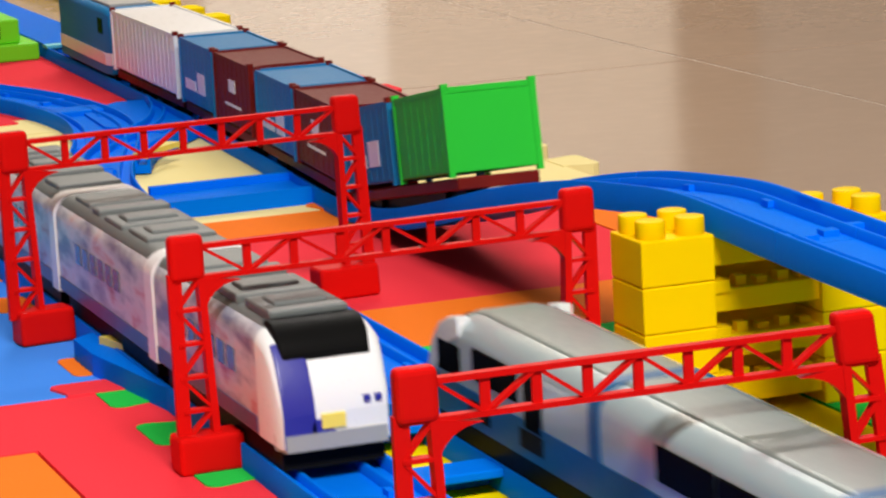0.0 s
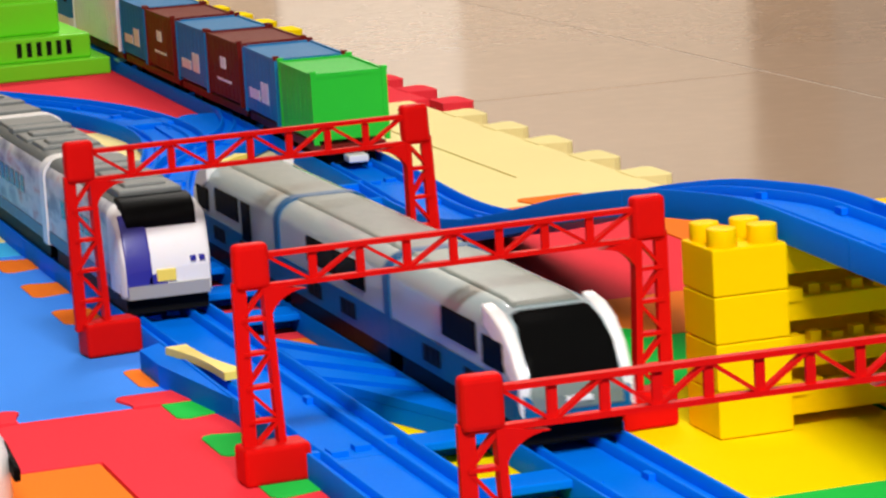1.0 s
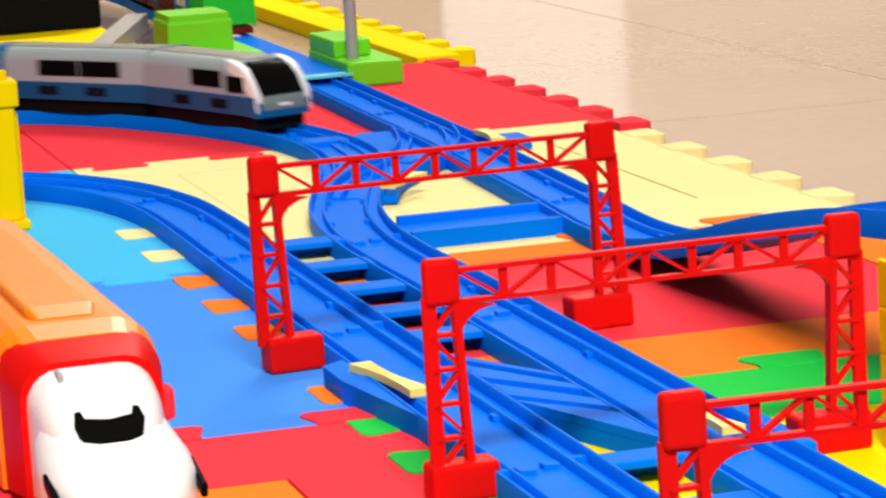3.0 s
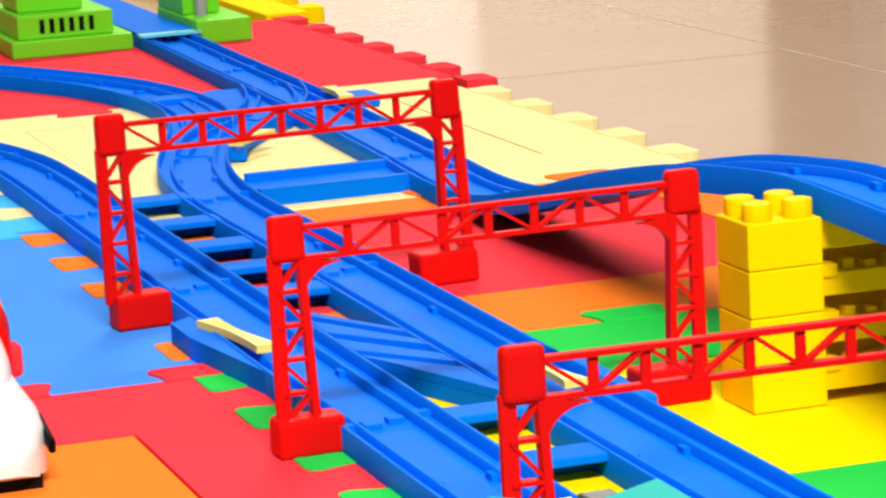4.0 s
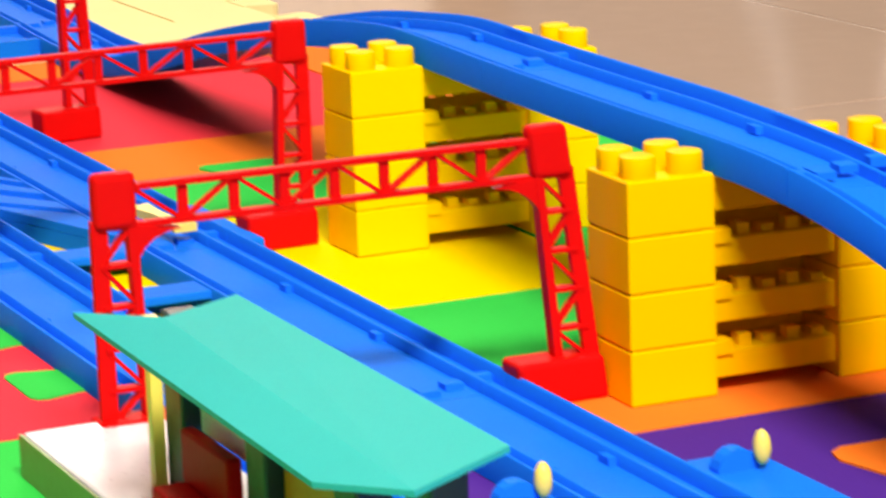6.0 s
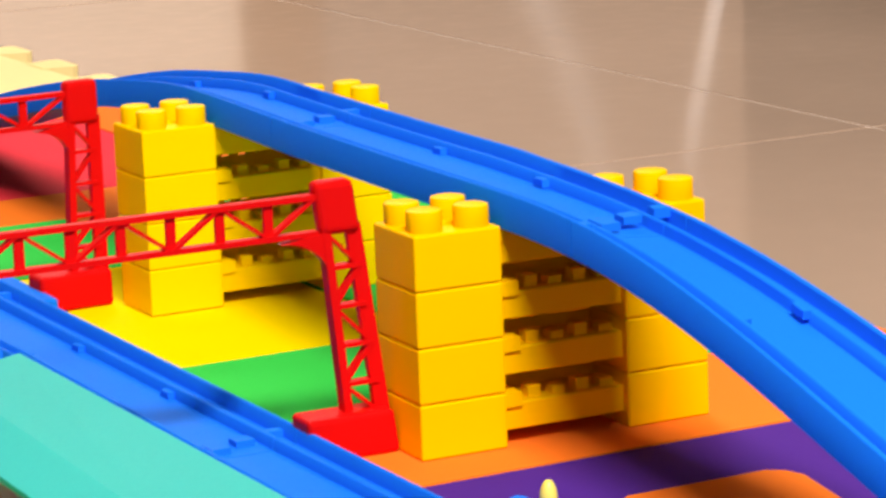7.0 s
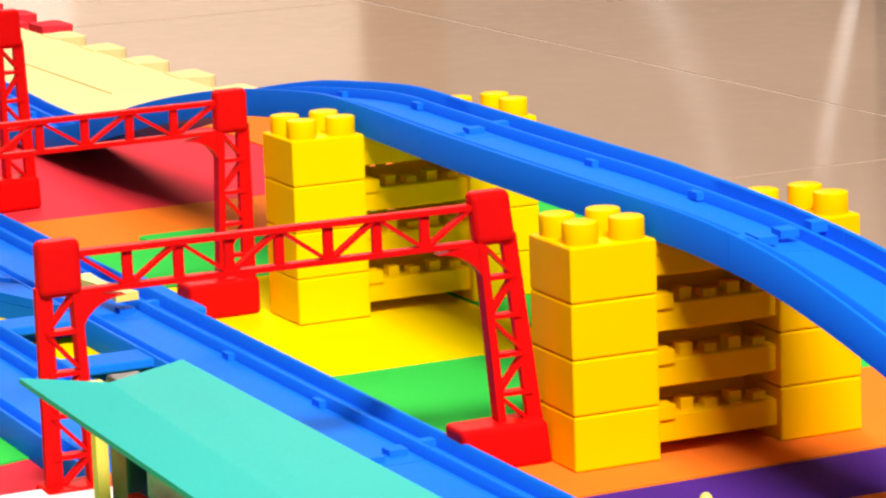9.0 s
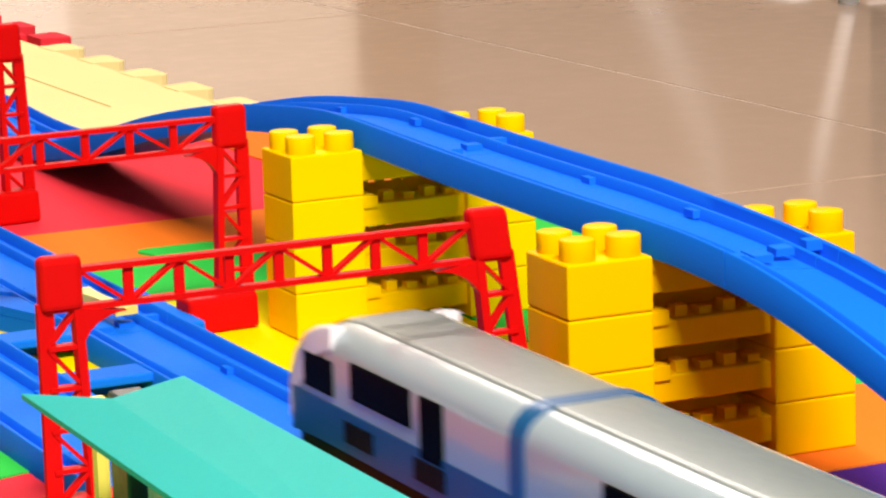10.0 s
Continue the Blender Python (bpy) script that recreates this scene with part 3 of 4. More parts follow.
def silver_car(end=0):
    """end -1: cab at the rear, +1: cab at the front, 0: a middle car."""
    c = thing("toy_railcar", "silver and blue toy train car with dark windows" if not end else "silver and blue toy train end car with black windscreen", "toy train", "silver toy train")
    h, fl = {-1: 0.138, 0: 0.146, 1: 0.146}[end] / 2, end > 0
    if end:
        full = [(-h, 0.0158, 0.0175, 0.0268, 0.003), (-h + 0.0016, 0.0172, 0.0170, 0.0325, 0.005), (-h + 0.007, 0.0178, 0.0178, 0.0415, 0.007), (-h + 0.015, 0.0180, 0.0182, 0.0482, 0.008), (-h + 0.025, 0.0180, 0.0185, 0.0518, 0.009), (-h + 0.036, 0.0180, 0.0185, 0.0530, 0.009), (h, 0.0180, 0.0185, 0.0530, 0.009)]
    else:
        full = [(-h, 0.0180, 0.0185, 0.0530, 0.009), (h, 0.0180, 0.0185, 0.0530, 0.009)]
    part("body", loft(turned(full, fl)), PEARL, c, "silver white painted body", smooth=True)
    low = [(y, w + 0.0004, z0 - 0.0003, min(0.0302, z1 - 0.002), 0) for y, w, z0, z1, r in full]
    low[0] = (low[0][0] - 0.0004, *low[0][1:])
    part("skirt", loft(turned(low, fl)), CARBLUE, c, "blue lower body", smooth=True)
    roof = [(y, w * 0.66, z1 - 0.006, z1 + 0.0006, 0.0035) for y, w, z0, z1, r in full if z1 > 0.050]
    part("roof", loft(turned(roof, fl)), SILVER, c, "matt silver roof", smooth=True)
    sg = -1 if fl else 1
    if end:
        glass = [(-h + 0.0010, 0.0142, 0.022, 0.0322, 0.002), (-h + 0.007, 0.0146, 0.030, 0.0421, 0.003), (-h + 0.015, 0.0142, 0.036, 0.0488, 0.004), (-h + 0.0220, 0.0136, 0.043, 0.0514, 0.004)]
        part("windscreen", loft(turned(glass, fl)), GLASSY, c, "black windscreen", smooth=True)
        for x in (-1, 1):
            edge = [(-h + 0.0004, 0.0016, 0.020, 0.0312, 0.0006), (-h + 0.0070, 0.0019, 0.030, 0.0412, 0.0010), (-h + 0.015, 0.0022, 0.036, 0.0478, 0.0012), (-h + 0.024, 0.0024, 0.043, 0.0512, 0.0012), (-h + 0.033, 0.0020, 0.046, 0.0526, 0.0008)]
            part("pillar", loft(turned(edge, fl)), WHITE, c, "white windscreen pillar", smooth=True).location.x = x * 0.0160
            bm = boxes((x * 0.0181 - 0.0005, x * 0.0181 + 0.0005, min(sg * (-h + 0.014), sg * (-h + 0.034)), max(sg * (-h + 0.014), sg * (-h + 0.034)), 0.0325, 0.0425))
            part("window", bm, GLASSY, c)
        part("nose_panel", loft(turned([(-h - 0.0010, 0.0136, 0.0215, 0.0272, 0.002), (-h + 0.0020, 0.0162, 0.0215, 0.0318, 0.003)], fl)), SILVER, c, "grey nose panel", smooth=True)
        part("plate", boxes((-0.004, 0.004, min(sg * (-h - 0.0018), sg * (-h + 0.001)), max(sg * (-h - 0.0018), sg * (-h + 0.001)), 0.0238, 0.0256)), WHITE, c, "small white plate")
    spans = [(-0.028, 0.008)] if end < 0 else [(-0.026, 0.013), (0.019, 0.033)] if end else [(-0.048, -0.010), (-0.0085, 0.030)]
    for x in (-1, 1):
        for a, b in spans:
            lo, hi = min(sg * a, sg * b), max(sg * a, sg * b)
            tall = 0.0280 if (hi - lo) < 0.016 else 0.0345
            part("window" if tall > 0.03 else "door", boxes((x * 0.0181 - 0.0005, x * 0.0181 + 0.0005, lo, hi, tall, 0.0450)), GLASSY, c, bevel=0.0003, segs=1)
        for y in (-0.034, -0.0275, -0.021, 0.012, 0.0185, 0.025):
            part("lower_window", boxes((x * 0.0184 - 0.0004, x * 0.0184 + 0.0004, y, y + 0.0055, 0.0215, 0.0275)), BLACK, c)
    if end >= 0:
        part("end_ring", loft([(-h - 0.0066, 0.0185, 0.0182, 0.0538, 0.0095), (-h + 0.001, 0.0185, 0.0182, 0.0538, 0.0095)]), CARBLUE, c, "blue end ring", smooth=True)
    # Black underframe, broad so that its colour also gives the shade under the body.
    part("underframe", boxes((-0.0160, 0.0160, -h + 0.006, h - 0.004, 0.0090, 0.0190)), BLACK, c)
    if end < 1:
        part("coupling", boxes((-0.006, 0.006, h - 0.002, h + 0.007, 0.016, 0.045)), BLACK, c)
    wheels(c, CAR)
    return c


PEARL = material("silver_white_paint", (0.36, 0.455, 0.49), 0.20, coat=0.3)


def printed_paint():
    """White paint with washed pink and blue printed pictures along the car sides."""
    m = material("printed_white_paint", (0.8, 0.8, 0.82), 0.32)
    nt = m.node_tree
    b = nt.nodes["Principled BSDF"]
    co = nt.nodes.new("ShaderNodeTexCoord")
    n = nt.nodes.new("ShaderNodeTexNoise")
    n.inputs["Scale"].default_value = 62
    n.inputs["Detail"].default_value = 5
    mp = nt.nodes.new("ShaderNodeMapping")
    mp.inputs["Scale"].default_value = (1.0, 0.55, 1.5)
    nt.links.new(co.outputs["Object"], mp.inputs["Vector"])
    nt.links.new(mp.outputs["Vector"], n.inputs["Vector"])
    r = nt.nodes.new("ShaderNodeValToRGB")
    e = r.color_ramp.elements
    e[0].position, e[0].color = 0.34, (0.16, 0.17, 0.30, 1)
    e[1].position, e[1].color = 0.45, (0.44, 0.46, 0.52, 1)
    x = e.new(0.53)
    x.color = (0.66, 0.66, 0.70, 1)
    x = e.new(0.61)
    x.color = (0.66, 0.56, 0.59, 1)
    x = e.new(0.68)
    x.color = (0.52, 0.16, 0.17, 1)
    nt.links.new(n.outputs["Fac"], r.inputs["Fac"])
    nt.links.new(r.outputs["Color"], b.inputs["Base Color"])
    return m


PRINT = printed_paint()
ROOFGREY = material("dark_grey_roof", (0.13, 0.145, 0.145), 0.5)


def white_car(end=0):
    c = thing("toy_express_car", "white printed toy express car with grey roof" if not end else "white toy express end car with navy and white face", "toy train", "white toy express train")
    h, fl = CAR / 2, end > 0
    sg = -1 if fl else 1
    if end:
        full = [(-h, 0.0160, 0.0172, 0.0285, 0.002), (-h + 0.0014, 0.0167, 0.0170, 0.0350, 0.003), (-h + 0.0065, 0.0173, 0.0175, 0.0455, 0.004), (-h + 0.0110, 0.0178, 0.0178, 0.0505, 0.004), (-h + 0.020, 0.0181, 0.0180, 0.0540, 0.006), (h, 0.0181, 0.0180, 0.0560, 0.008)]
        cab = [q for q in full if q[0] < -h + 0.021]
        part("cab", loft(turned([(y - (0.0003 if i == 0 else 0), w + 0.0003, z0, z1 + 0.0003, r) for i, (y, w, z0, z1, r) in enumerate(cab)], fl)), WHITE, c, "white cab", smooth=True)
        navy = [(y - 0.0008, 0.0050, z0, z1 - 0.0005, 0.001) for y, w, z0, z1, r in cab[:4]]
        ob = part("navy_panel", loft(turned(navy, fl)), NAVY, c, "navy face panel", smooth=True)
        ob.location.x = -0.0112 * sg
        foot = [(y - 0.0008, 0.0035, z0, min(z1, 0.026), 0.003) for y, w, z0, z1, r in cab[:3]]
        part("navy_panel", loft(turned(foot, fl)), NAVY, c, "navy face panel").location.x = -0.0040 * sg
        visor = [(-h + 0.0058, 0.0135, 0.0440, 0.0468, 0.0005), (-h + 0.0095, 0.0142, 0.046, 0.0522, 0.001), (-h + 0.0150, 0.0145, 0.050, 0.0553, 0.001), (-h + 0.0220, 0.0145, 0.050, 0.0560, 0.001)]
        part("visor", loft(turned(visor, fl)), BLACK, c, "black cab visor", smooth=True)
        ys = (sg * (-h - 0.0012), sg * (-h + 0.001))
        part("head_mark", boxes((-0.0045, 0.0030, min(ys), max(ys), 0.0225, 0.0275)), LEVER, c, "yellow head mark", bevel=0.0003)
        for x in (0.009, 0.0125):
            part("lamp", boxes((x, x + 0.002, min(ys), max(ys), 0.030, 0.032)), NAVY, c)
        part("bumper", loft(turned([(-h - 0.0010, 0.0158, 0.0160, 0.0215, 0), (-h + 0.006, 0.0176, 0.0160, 0.0215, 0)], fl)), GREY, c, "grey bumper")
    else:
        full = [(-h, 0.0181, 0.0180, 0.0560, 0.008), (h, 0.0181, 0.0180, 0.0560, 0.008)]
    part("body", loft(turned(full, fl)), PRINT, c, "white body with printed pictures", smooth=True)
    roof = [(y, w * 0.90, z1 - 0.006, z1 + 0.0008, 0.0052) for y, w, z0, z1, r in full if z1 > 0.051]
    part("roof", loft(turned(roof, fl)), ROOFGREY, c, "dark grey roof", smooth=True)
    for a, b, w, up in ((-0.053, -0.024, 0.0125, 0.0016), (-0.044, -0.030, 0.0085, 0.0028), (-0.018, 0.010, 0.0135, 0.0012), (-0.010, 0.004, 0.0095, 0.0026), (0.018, 0.030, 0.0135, 0.0020), (0.038, 0.064, 0.0125, 0.0015)):
        lo, hi = min(sg * a, sg * b), max(sg * a, sg * b)
        part("roof_unit", boxes((-w, w, lo, hi, 0.0545, 0.0566 + up)), ROOFGREY, c, bevel=0.0009)
    for x in (-1, 1):
        for k in range(6):
            y = sg * (-0.030 + k * 0.0125)
            part("window", boxes((x * 0.0182 - 0.0004, x * 0.0182 + 0.0004, y, y + 0.0085, 0.0345, 0.0425)), material_window, c)
        part("stripe", boxes((x * 0.0182 - 0.0003, x * 0.0182 + 0.0003, -h + (0.022 if end < 0 else 0.001), h - (0.022 if end > 0 else 0.001), 0.0185, 0.0240)), LOWBAND, c, "dusky blue lower band")
    if end >= 0:
        part("end_ring", loft([(-h - 0.0070, 0.0187, 0.0170, 0.0572, 0.0085), (-h + 0.0040, 0.0187, 0.0170, 0.0572, 0.0085)]), WHITE, c, "white end ring", smooth=True)
    # Broad black underframe, standing in part for the shade below the car.
    part("underframe", boxes((-0.0160, 0.0160, -h + 0.004, h - 0.004, 0.0090, 0.0190)), BLACK, c)
    if end < 1:
        part("coupling", boxes((-0.006, 0.006, h - 0.002, h + 0.007, 0.016, 0.045)), BLACK, c)
    wheels(c, CAR)
    return c


LOWBAND = material("dusky_blue_print", (0.06, 0.08, 0.20), 0.35, spread=0.3, blotch=60)
material_window = material("grey_tinted_window", (0.12, 0.12, 0.16), 0.2)


def wagon(cargo):
    """A flat wagon; cargo: (paint, from, to, words) along it."""
    c = thing("toy_freight_wagon", "maroon toy container wagon carrying two containers", "toy train", "toy freight train")
    h = 0.088
    part("frame", boxes((-0.0165, 0.0165, -h, h, 0.0125, 0.0180)), CONT_BROWN, c, bevel=0.0008)
    part("underframe", boxes((-0.012, 0.012, -h + 0.006, h - 0.01, 0.0068, 0.0125)), BLACK, c)
    part("coupling", boxes((-0.004, 0.004, h - 0.002, h + 0.010, 0.0095, 0.013)), BLACK, c)
    part("tail_hook", boxes((-0.005, 0.005, -h - 0.010, -h + 0.002, 0.0085, 0.0125)), WHITE, c, "white coupling hook", bevel=0.0008)
    for mat, a, b, words in cargo:
        box_ = part("container", boxes((-0.0185, 0.0185, a, b, 0.0200, 0.0560)), mat, c, words, bevel=0.0007)
        for x in (-0.0190, 0.0165):
            for y in (a - 0.0005, b - 0.0020):
                part("corner_post", boxes((x, x + 0.0025, y, y + 0.0025, 0.0182, 0.0572)), mat, box_)
                part("corner_casting", boxes((x - 0.0002, x + 0.0027, y - 0.0002, y + 0.0027, 0.0560, 0.0584)), CONT_BROWN if mat is not CONT_GREEN else mat, box_)
        for y in (a - 0.0004, b - 0.0012):
            part("top_rail", boxes((-0.0163, 0.0163, y, y + 0.0016, 0.0545, 0.0570)), mat, box_)
        for x in (-0.0188, 0.0174):
            part("side_rail", boxes((x, x + 0.0014, a + 0.002, b - 0.002, 0.0548, 0.0568)), mat, box_)
        for y in np.arange(a + 0.008, b - 0.008, 0.0105):
            for x in (-0.0187, 0.0183):
                part("side_rib", boxes((x, x + 0.0004, float(y), float(y) + 0.0020, 0.0215, 0.0545)), mat, box_)
        if mat is CONT_BLUE or mat is CONT_BROWN:
            m = (a + b) / 2
            for x in (-1, 1):
                if mat is CONT_BLUE:
                    bs = ((x * 0.0186 - 0.0002, x * 0.0186 + 0.0002, m - 0.020, m - 0.002, 0.028, 0.040), (x * 0.0186 - 0.0002, x * 0.0186 + 0.0002, m + 0.003, m + 0.030, 0.028, 0.034))
                else:
                    bs = ((x * 0.0186 - 0.0002, x * 0.0186 + 0.0002, m - 0.006, m + 0.008, 0.038, 0.045), (x * 0.0186 - 0.0002, x * 0.0186 + 0.0002, m - 0.018, m + 0.018, 0.030, 0.0315))
                part("white_print", boxes(*bs), WHITE, box_, "white printed panel")
    wheels(c, 2 * h)
    return c


def locomotive():
    c = thing("toy_locomotive", "blue and white toy freight locomotive", "toy train", "toy freight train")
    h = 0.080
    full = [(-h, 0.016, 0.012, 0.052, 0.003), (-h + 0.008, 0.018, 0.012, 0.055, 0.004), (h - 0.008, 0.018, 0.012, 0.055, 0.004), (h, 0.016, 0.012, 0.052, 0.003)]
    part("body", loft(full), CONT_BLUE, c, "blue body", smooth=True)
    part("band", loft([(y * 1.002, w + 0.0004, 0.018, 0.026, 0) for y, w, *q in full]), WHITE, c, "white band")
    part("roof", boxes((-0.013, 0.013, -h + 0.012, h - 0.012, 0.0545, 0.0570)), GREY, c, bevel=0.0008)
    for x in (-1, 1):
        part("window", boxes((x * 0.018 - 0.0004, x * 0.018 + 0.0004, -h + 0.012, -h + 0.026, 0.038, 0.048)), GLASSY, c)
    part("windscreen", boxes((-0.012, 0.012, -h - 0.0005, -h + 0.002, 0.036, 0.047)), GLASSY, c)
    part("underframe", boxes((-0.0135, 0.0135, -h + 0.006, h - 0.006, 0.0068, 0.0125)), BLACK, c)
    wheels(c, 2 * h)
    return c


silver = [widened(silver_car(k), 1.13) for k in (-1, 0, 1)]
white = [widened(white_car(k), 1.09) for k in (-1, 0, 1)]
freight = [wagon([(CONT_GREEN, -0.086, -0.008, "bright green container"), (CONT_BLUE, 0.002, 0.086, "blue container")]),
           wagon([(CONT_BROWN, -0.086, -0.003, "maroon container"), (CONT_BLUE, 0.003, 0.086, "blue container")]),
           wagon([(CONT_BROWN, -0.086, -0.003, "maroon container"), (CONT_BLUE, 0.003, 0.086, "blue container")]),
           wagon([(WHITE, -0.086, 0.086, "long white container")]), locomotive()]
for vehicle in freight:
    widened(vehicle, 1.12)


# ---------------------------------------------------------------- standing toy bullet train
def bullet_toy():
    c = thing("toy_bullet_train", "white toy train nose with red and orange body", "toy train", m=pose(-0.0980, 0.0, 0, 0, 0, 1.5))
    part("nose", loft([(-0.004, 0.012, 0.006, 0.0125, 0.003), (0.001, 0.0185, 0.004, 0.0180, 0.006), (0.010, 0.0235, 0.0035, 0.0245, 0.009), (0.024, 0.0255, 0.0035, 0.0275, 0.011), (0.036, 0.0250, 0.0035, 0.0300, 0.012), (0.046, 0.0235, 0.0035, 0.0345, 0.013)]), WHITE, c, "glossy white nose", smooth=True)
    part("cab", loft([(0.030, 0.0150, 0.018, 0.0300, 0.006), (0.036, 0.0185, 0.014, 0.0365, 0.009), (0.046, 0.0210, 0.010, 0.0420, 0.011), (0.060, 0.0220, 0.0035, 0.0460, 0.012), (0.070, 0.0225, 0.0035, 0.0475, 0.012)]), WHITE, c, "glossy white cab", smooth=True)
    bm = bmesh.new()
    prism(bm, [(-0.0108, 0.0075), (-0.0118, 0.0020), (-0.0100, -0.0045), (-0.0050, -0.0076), (0.0, -0.0082), (0.0050, -0.0076), (0.0100, -0.0045), (0.0118, 0.0020), (0.0108, 0.0075), (0.0088, 0.0080), (0.0078, 0.0044), (0.0, 0.0030), (-0.0078, 0.0044), (-0.0088, 0.0080)], -0.004, 0.0008)
    part("windscreen", bm, GLASSY, c, "black curved windscreen", bevel=0.0005, segs=1).matrix_basis = pose(0, 0.0300, 0.0312, 36, 0, 0)
    for x in (-1, 1):
        part("side_window", boxes((x * 0.0238 - 0.0012, x * 0.0238 + 0.0012, 0.004, 0.026, 0.010, 0.0150)), GLASSY, c, "dark side window", bevel=0.0008).rotation_euler = (radians(14), 0, 0)
    part("wiper", boxes((-0.0125, -0.0105, 0.052, 0.064, 0.0425, 0.0462)), GREY, c, "small grey fin", bevel=0.0005)
    part("red_collar", loft([(0.062, 0.0245, 0.003, 0.0485, 0.013), (0.076, 0.0275, 0.003, 0.0515, 0.012), (0.105, 0.0285, 0.003, 0.0530, 0.010)]), RED, c, "red collar", smooth=True)
    part("body", loft([(0.084, 0.0290, 0.002, 0.0525, 0.016), (0.098, 0.0300, 0.002, 0.0555, 0.015), (0.36, 0.0300, 0.002, 0.0555, 0.015)]), ORANGE, c, "orange body with sloped shoulders")
    part("ridge", loft([(0.104, 0.0105, 0.050, 0.0562, 0.002), (0.114, 0.0125, 0.050, 0.0590, 0.002), (0.35, 0.0125, 0.050, 0.0590, 0.002)]), ORANGE, c, "raised orange roof ridge")
    part("side_bump", boxes((0.027, 0.034, 0.088, 0.098, 0.018, 0.030)), F_RED, c, "pink side knob", bevel=0.002)
    part("base", boxes((-0.020, 0.020, 0.002, 0.35, 0.0, 0.0045)), BLACK, c, "dark base")
    return c


bullet_toy()


# ---------------------------------------------------------------- yellow pillar inside the curve
pillar = thing("toy_pillar", "yellow plastic toy pillar standing on the sky blue mat", "toy pillar", m=pose(-0.050, 0.695, 0))
part("base", boxes((-0.018, 0.016, -0.014, 0.014, 0, 0.005)), YELLOW, pillar, bevel=0.001)
part("shaft", boxes((-0.014, 0.0125, -0.010, 0.010, 0.005, 0.066)), YELLOW, pillar, bevel=0.001)
part("flange", boxes((0.0125, 0.0148, -0.004, 0.004, 0.005, 0.062)), YELLOW, pillar, bevel=0.0005)
part("head", boxes((-0.016, 0.0150, -0.012, 0.012, 0.066, 0.080)), YELLOW, pillar, bevel=0.0012)
for x in (-0.009, 0.0065):
    bm = bmesh.new()
    cyl(bm, x, 0, 0.0798, 0.0850, 0.0045, 16)
    part("stud", bm, YELLOW, pillar, smooth=True, bevel=0.0006)


# ---------------------------------------------------------------- the hall round the mats
CREAM = material("cream_wall_paint", (0.62, 0.54, 0.45), 0.5)
# Dark grey on the unseen west and south walls cuts their bounced light.
DIM = material("bounce_cutting_grey", (0.20, 0.18, 0.16), 0.6)
BROWN = material("brown_wood_panel", (0.24, 0.15, 0.085), 0.4, spread=0.2)
tagged(part("wall_north", boxes((-6, 8, 4.3, 4.5, -0.014, 2.8)), CREAM), "painted hall wall out of view", "wall", kind="structure")
tagged(part("wall_east", boxes((3.6, 3.8, -6, 4.3, -0.014, 2.8)), CREAM), "painted hall wall out of view", "wall", kind="structure")
tagged(part("wall_west", boxes((-4.2, -4.0, -6, 4.3, -0.014, 2.8)), DIM), "unseen hall wall, dark grey to cut bounced light", "wall", kind="structure")
tagged(part("wall_south", boxes((-4.0, 3.6, -4.2, -4.0, -0.014, 2.8)), DIM), "painted hall wall out of view", "wall", kind="structure")
# Unseen ceiling, its grey darkened to weaken the fill from above.
tagged(part("ceiling", boxes((-6, 8, -6, 10, 2.8, 2.95)), material("bounce_cutting_ceiling_grey", (0.24, 0.22, 0.20), 0.7)), "unseen grey ceiling, darkened to cut bounced light", "ceiling", kind="structure")
for x0, x1, mat, word in ((1.18, 1.52, material("white_door_paint", (0.9, 0.86, 0.8), 0.4), "white painted wall panel"), (2.09, 2.25, BROWN, "brown wood wall strip"), (2.25, 3.59, material("grey_brown_panel", (0.27, 0.21, 0.165), 0.5), "grey brown wall panel"), (-3.9, 1.18, material("tan_panel", (0.50, 0.40, 0.29), 0.5), "tan wall panel")):
    tagged(part("trim", boxes((x0 + 0.002, x1 - 0.002, 4.27, 4.298, -0.014, 2.4)), mat), word, "wall panel", kind="structure")
tagged(part("trim", boxes((3.57, 3.598, -3.9, 4.26, -0.014, 2.4)), material("grey_panel", (0.22, 0.18, 0.145), 0.5)), "grey brown wall panel", "wall panel", kind="structure")
cab = thing("dark_cabinet", "black cabinet standing on the tiled floor", "cabinet", m=pose(1.010, 0.78, -0.014, 0, 0, 10))
part("body", boxes((0.0, 0.5, -0.75, 0.10, 0.012, 0.85)), BLACK, cab, bevel=0.004)
part("plinth", boxes((0.012, 0.49, -0.74, 0.09, 0.0, 0.012)), BLACK, cab)


def cable(pts, r, mat, label):
    cu = bpy.data.curves.new("cable", "CURVE")
    cu.dimensions, cu.bevel_depth, cu.bevel_resolution = "3D", r, 3
    sp = cu.splines.new("POLY")
    q = spline(pts, 0.01)
    sp.points.add(len(q) - 1)
    for p, v in zip(sp.points, q):
        p.co = (*v, 1)
    cu.materials.append(mat)
    ob = new("cable", cu)
    me = bpy.data.meshes.new_from_object(ob)
    bpy.data.objects.remove(ob)
    return tagged(new("cable", me), label, "cable")


cable([(1.02, 1.12, -0.0115), (0.955, 1.0, -0.0115), (0.925, 0.93, -0.0115), (0.916, 0.878, -0.0115), (0.928, 0.857, -0.0115), (0.972, 0.90, -0.0115)], 0.0020, WHITE, "thin white cable curling on the floor tiles")
cable([(0.950, 0.813, -0.0115), (0.985, 0.808, -0.0115), (0.998, 0.785, -0.0115), (0.992, 0.745, -0.0115), (0.974, 0.703, -0.0115)], 0.0018, WHITE, "thin white cable beside the black cabinet")
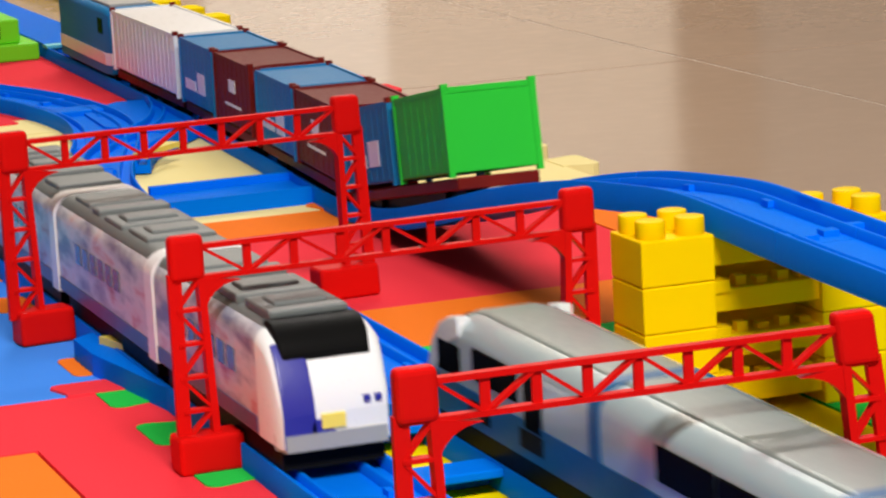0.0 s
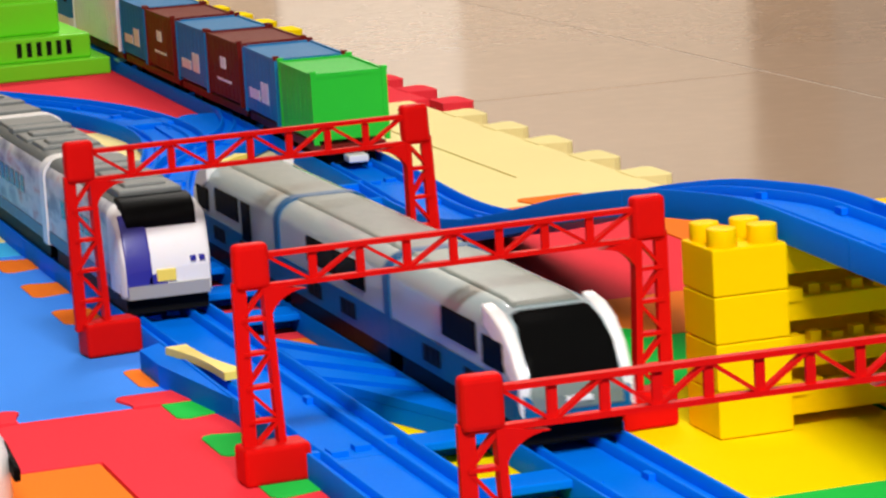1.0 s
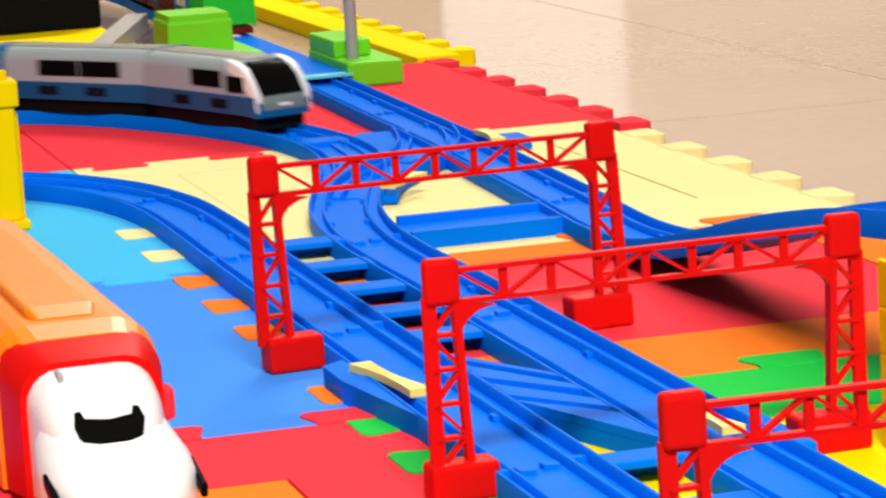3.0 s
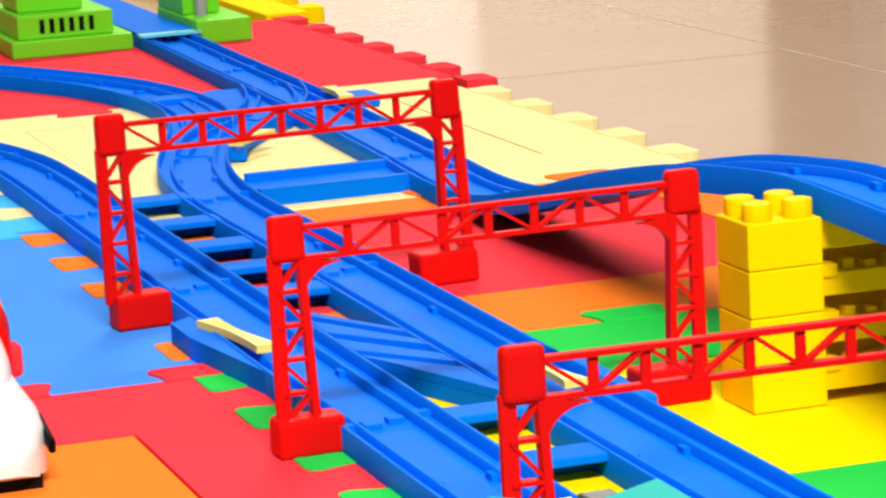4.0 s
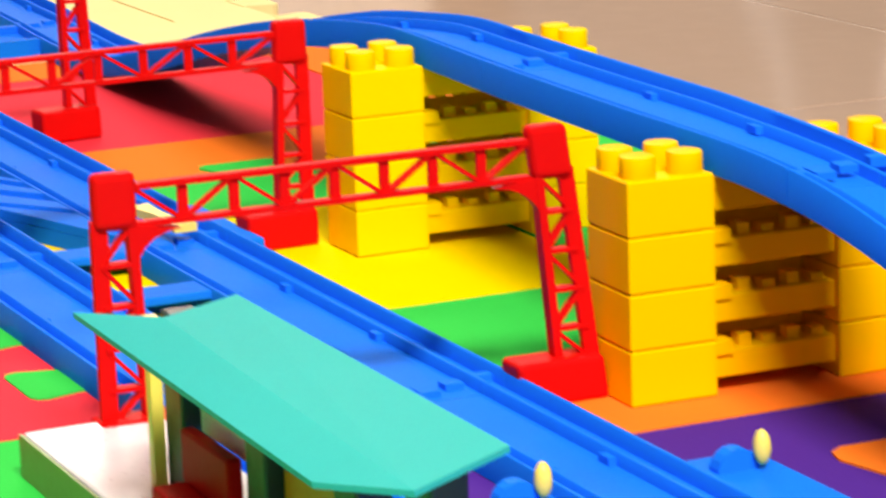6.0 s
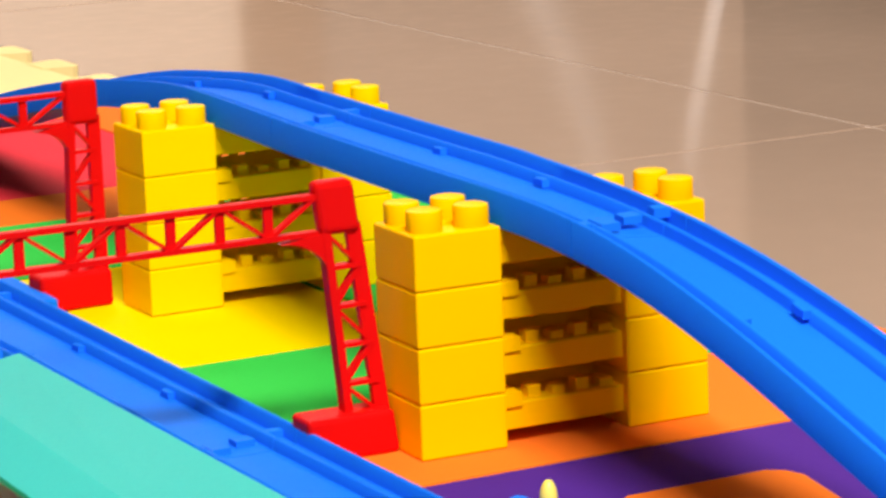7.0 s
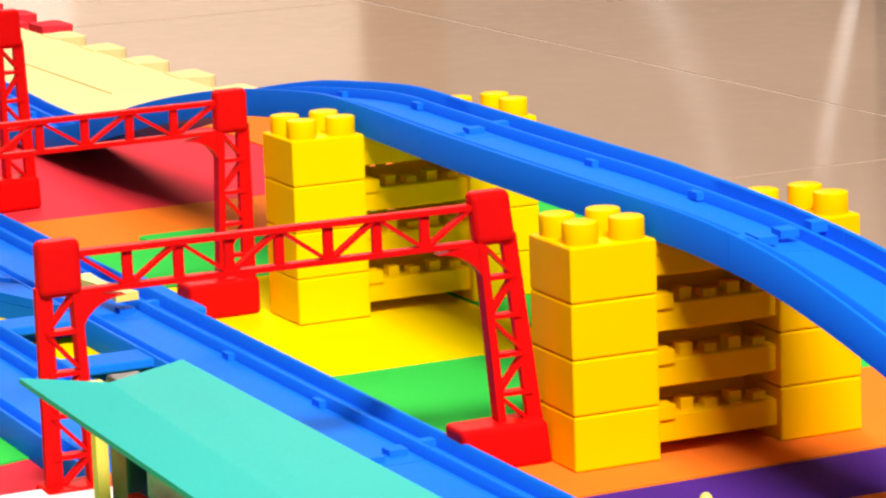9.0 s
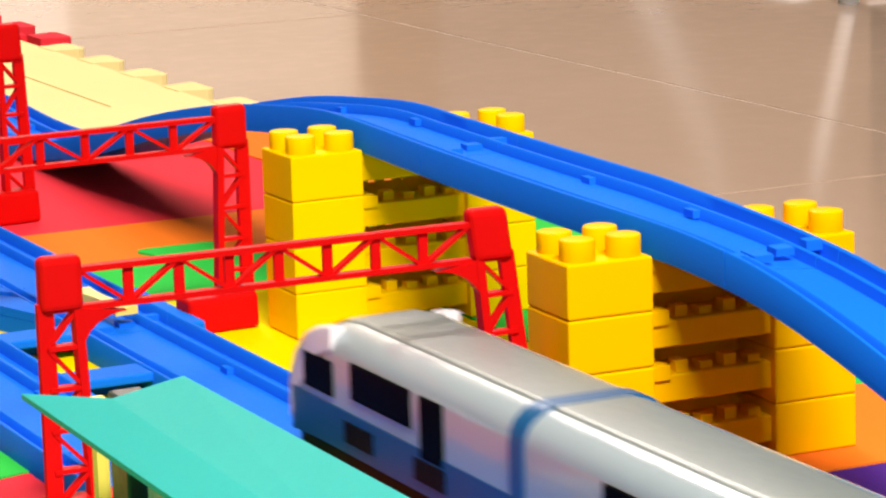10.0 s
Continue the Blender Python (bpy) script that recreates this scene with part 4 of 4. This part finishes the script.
tube = cable([(1.25, 1.76, 0.0), (1.285, 1.76, 0.055), (1.317, 1.76, 0.117), (1.345, 1.76, 0.178), (1.368, 1.76, 0.234), (1.383, 1.76, 0.295), (1.389, 1.76, 0.42), (1.390, 1.76, 0.80)], 0.014, WHITE, "bent white tube of a chair standing on the floor tiles")
tube.name = "chair_tube"
tube["category"] = "chair"
leg = thing("white_stand", "white stand leg on the tiled floor", "stand", m=pose(0.926, 0.800, -0.014, 0, -14, 0))
bm = bmesh.new()
cyl(bm, 0, 0, 0.003, 0.13, 0.0062, 18)
part("leg", bm, WHITE, leg, smooth=True)
bm = bmesh.new()
cyl(bm, 0, 0, 0.0, 0.008, 0.0075, 18)
part("rubber_foot", bm, GREY, leg, smooth=True)
bm = bmesh.new()
bmesh.ops.create_uvsphere(bm, u_segments=24, v_segments=14, radius=0.0100, matrix=Matrix.Translation((0.943, 0.607, -0.0040)))
tagged(part("white_ball", bm, WHITE, smooth=True), "small glossy white ball on the floor tiles", "ball")


# ---------------------------------------------------------------- movement
def on_line(line, s, half):
    a, b = line.at(s - half * 0.6), line.at(s + half * 0.6)
    d = (b - a).normalized()
    return Matrix.Translation((a + b) / 2) @ d.to_track_quat("Y", "Z").to_matrix().to_4x4()


def run(cars, line, tail, pitch, half):
    """Key each car along its line; tail: (seconds, distance of the train's rear end); pitch: each car's start."""
    for k, c in enumerate(cars):
        rows = []
        for i in range(0, 101, 2):
            t = i / 10
            s = float(np.interp(t, [q[0] for q in tail], [q[1] for q in tail])) + pitch[k] + half
            if line is LOOP:
                s %= line.length
                s = min(max(s, half), line.length - half)
            rows.append((t, on_line(line, min(s, line.length - half), half)))
        walk(c, rows)


def motions():
    n = LOOP.length
    run(silver, LOOP, [(0, 0.240), (0.5, 0.461), (0.8, 0.578), (1.0, 0.657), (1.5, 0.872), (2.0, 1.118), (2.2, 1.225), (3.3, 1.80), (9.5, n - 0.1325), (10, n + 0.055)], (0.0, 0.148, 0.299), 0.071)
    run(white, LEFT, [(0, 0.496), (1.0, 0.813), (1.5, 0.965), (2.1, 1.165), (3.3, 1.54), (10, LEFT.length - 0.52)], tuple(PITCH * k for k in range(3)), CAR / 2)
    run(freight, OUTER, [(0, 0.970), (0.4, 1.113), (0.8, 1.278), (1.2, 1.440), (1.5, 1.560), (2.0, 1.810), (2.2, 1.925), (3.3, 2.42), (10, 5.0)], tuple(0.186 * k for k in range(5)), 0.088)


motions()
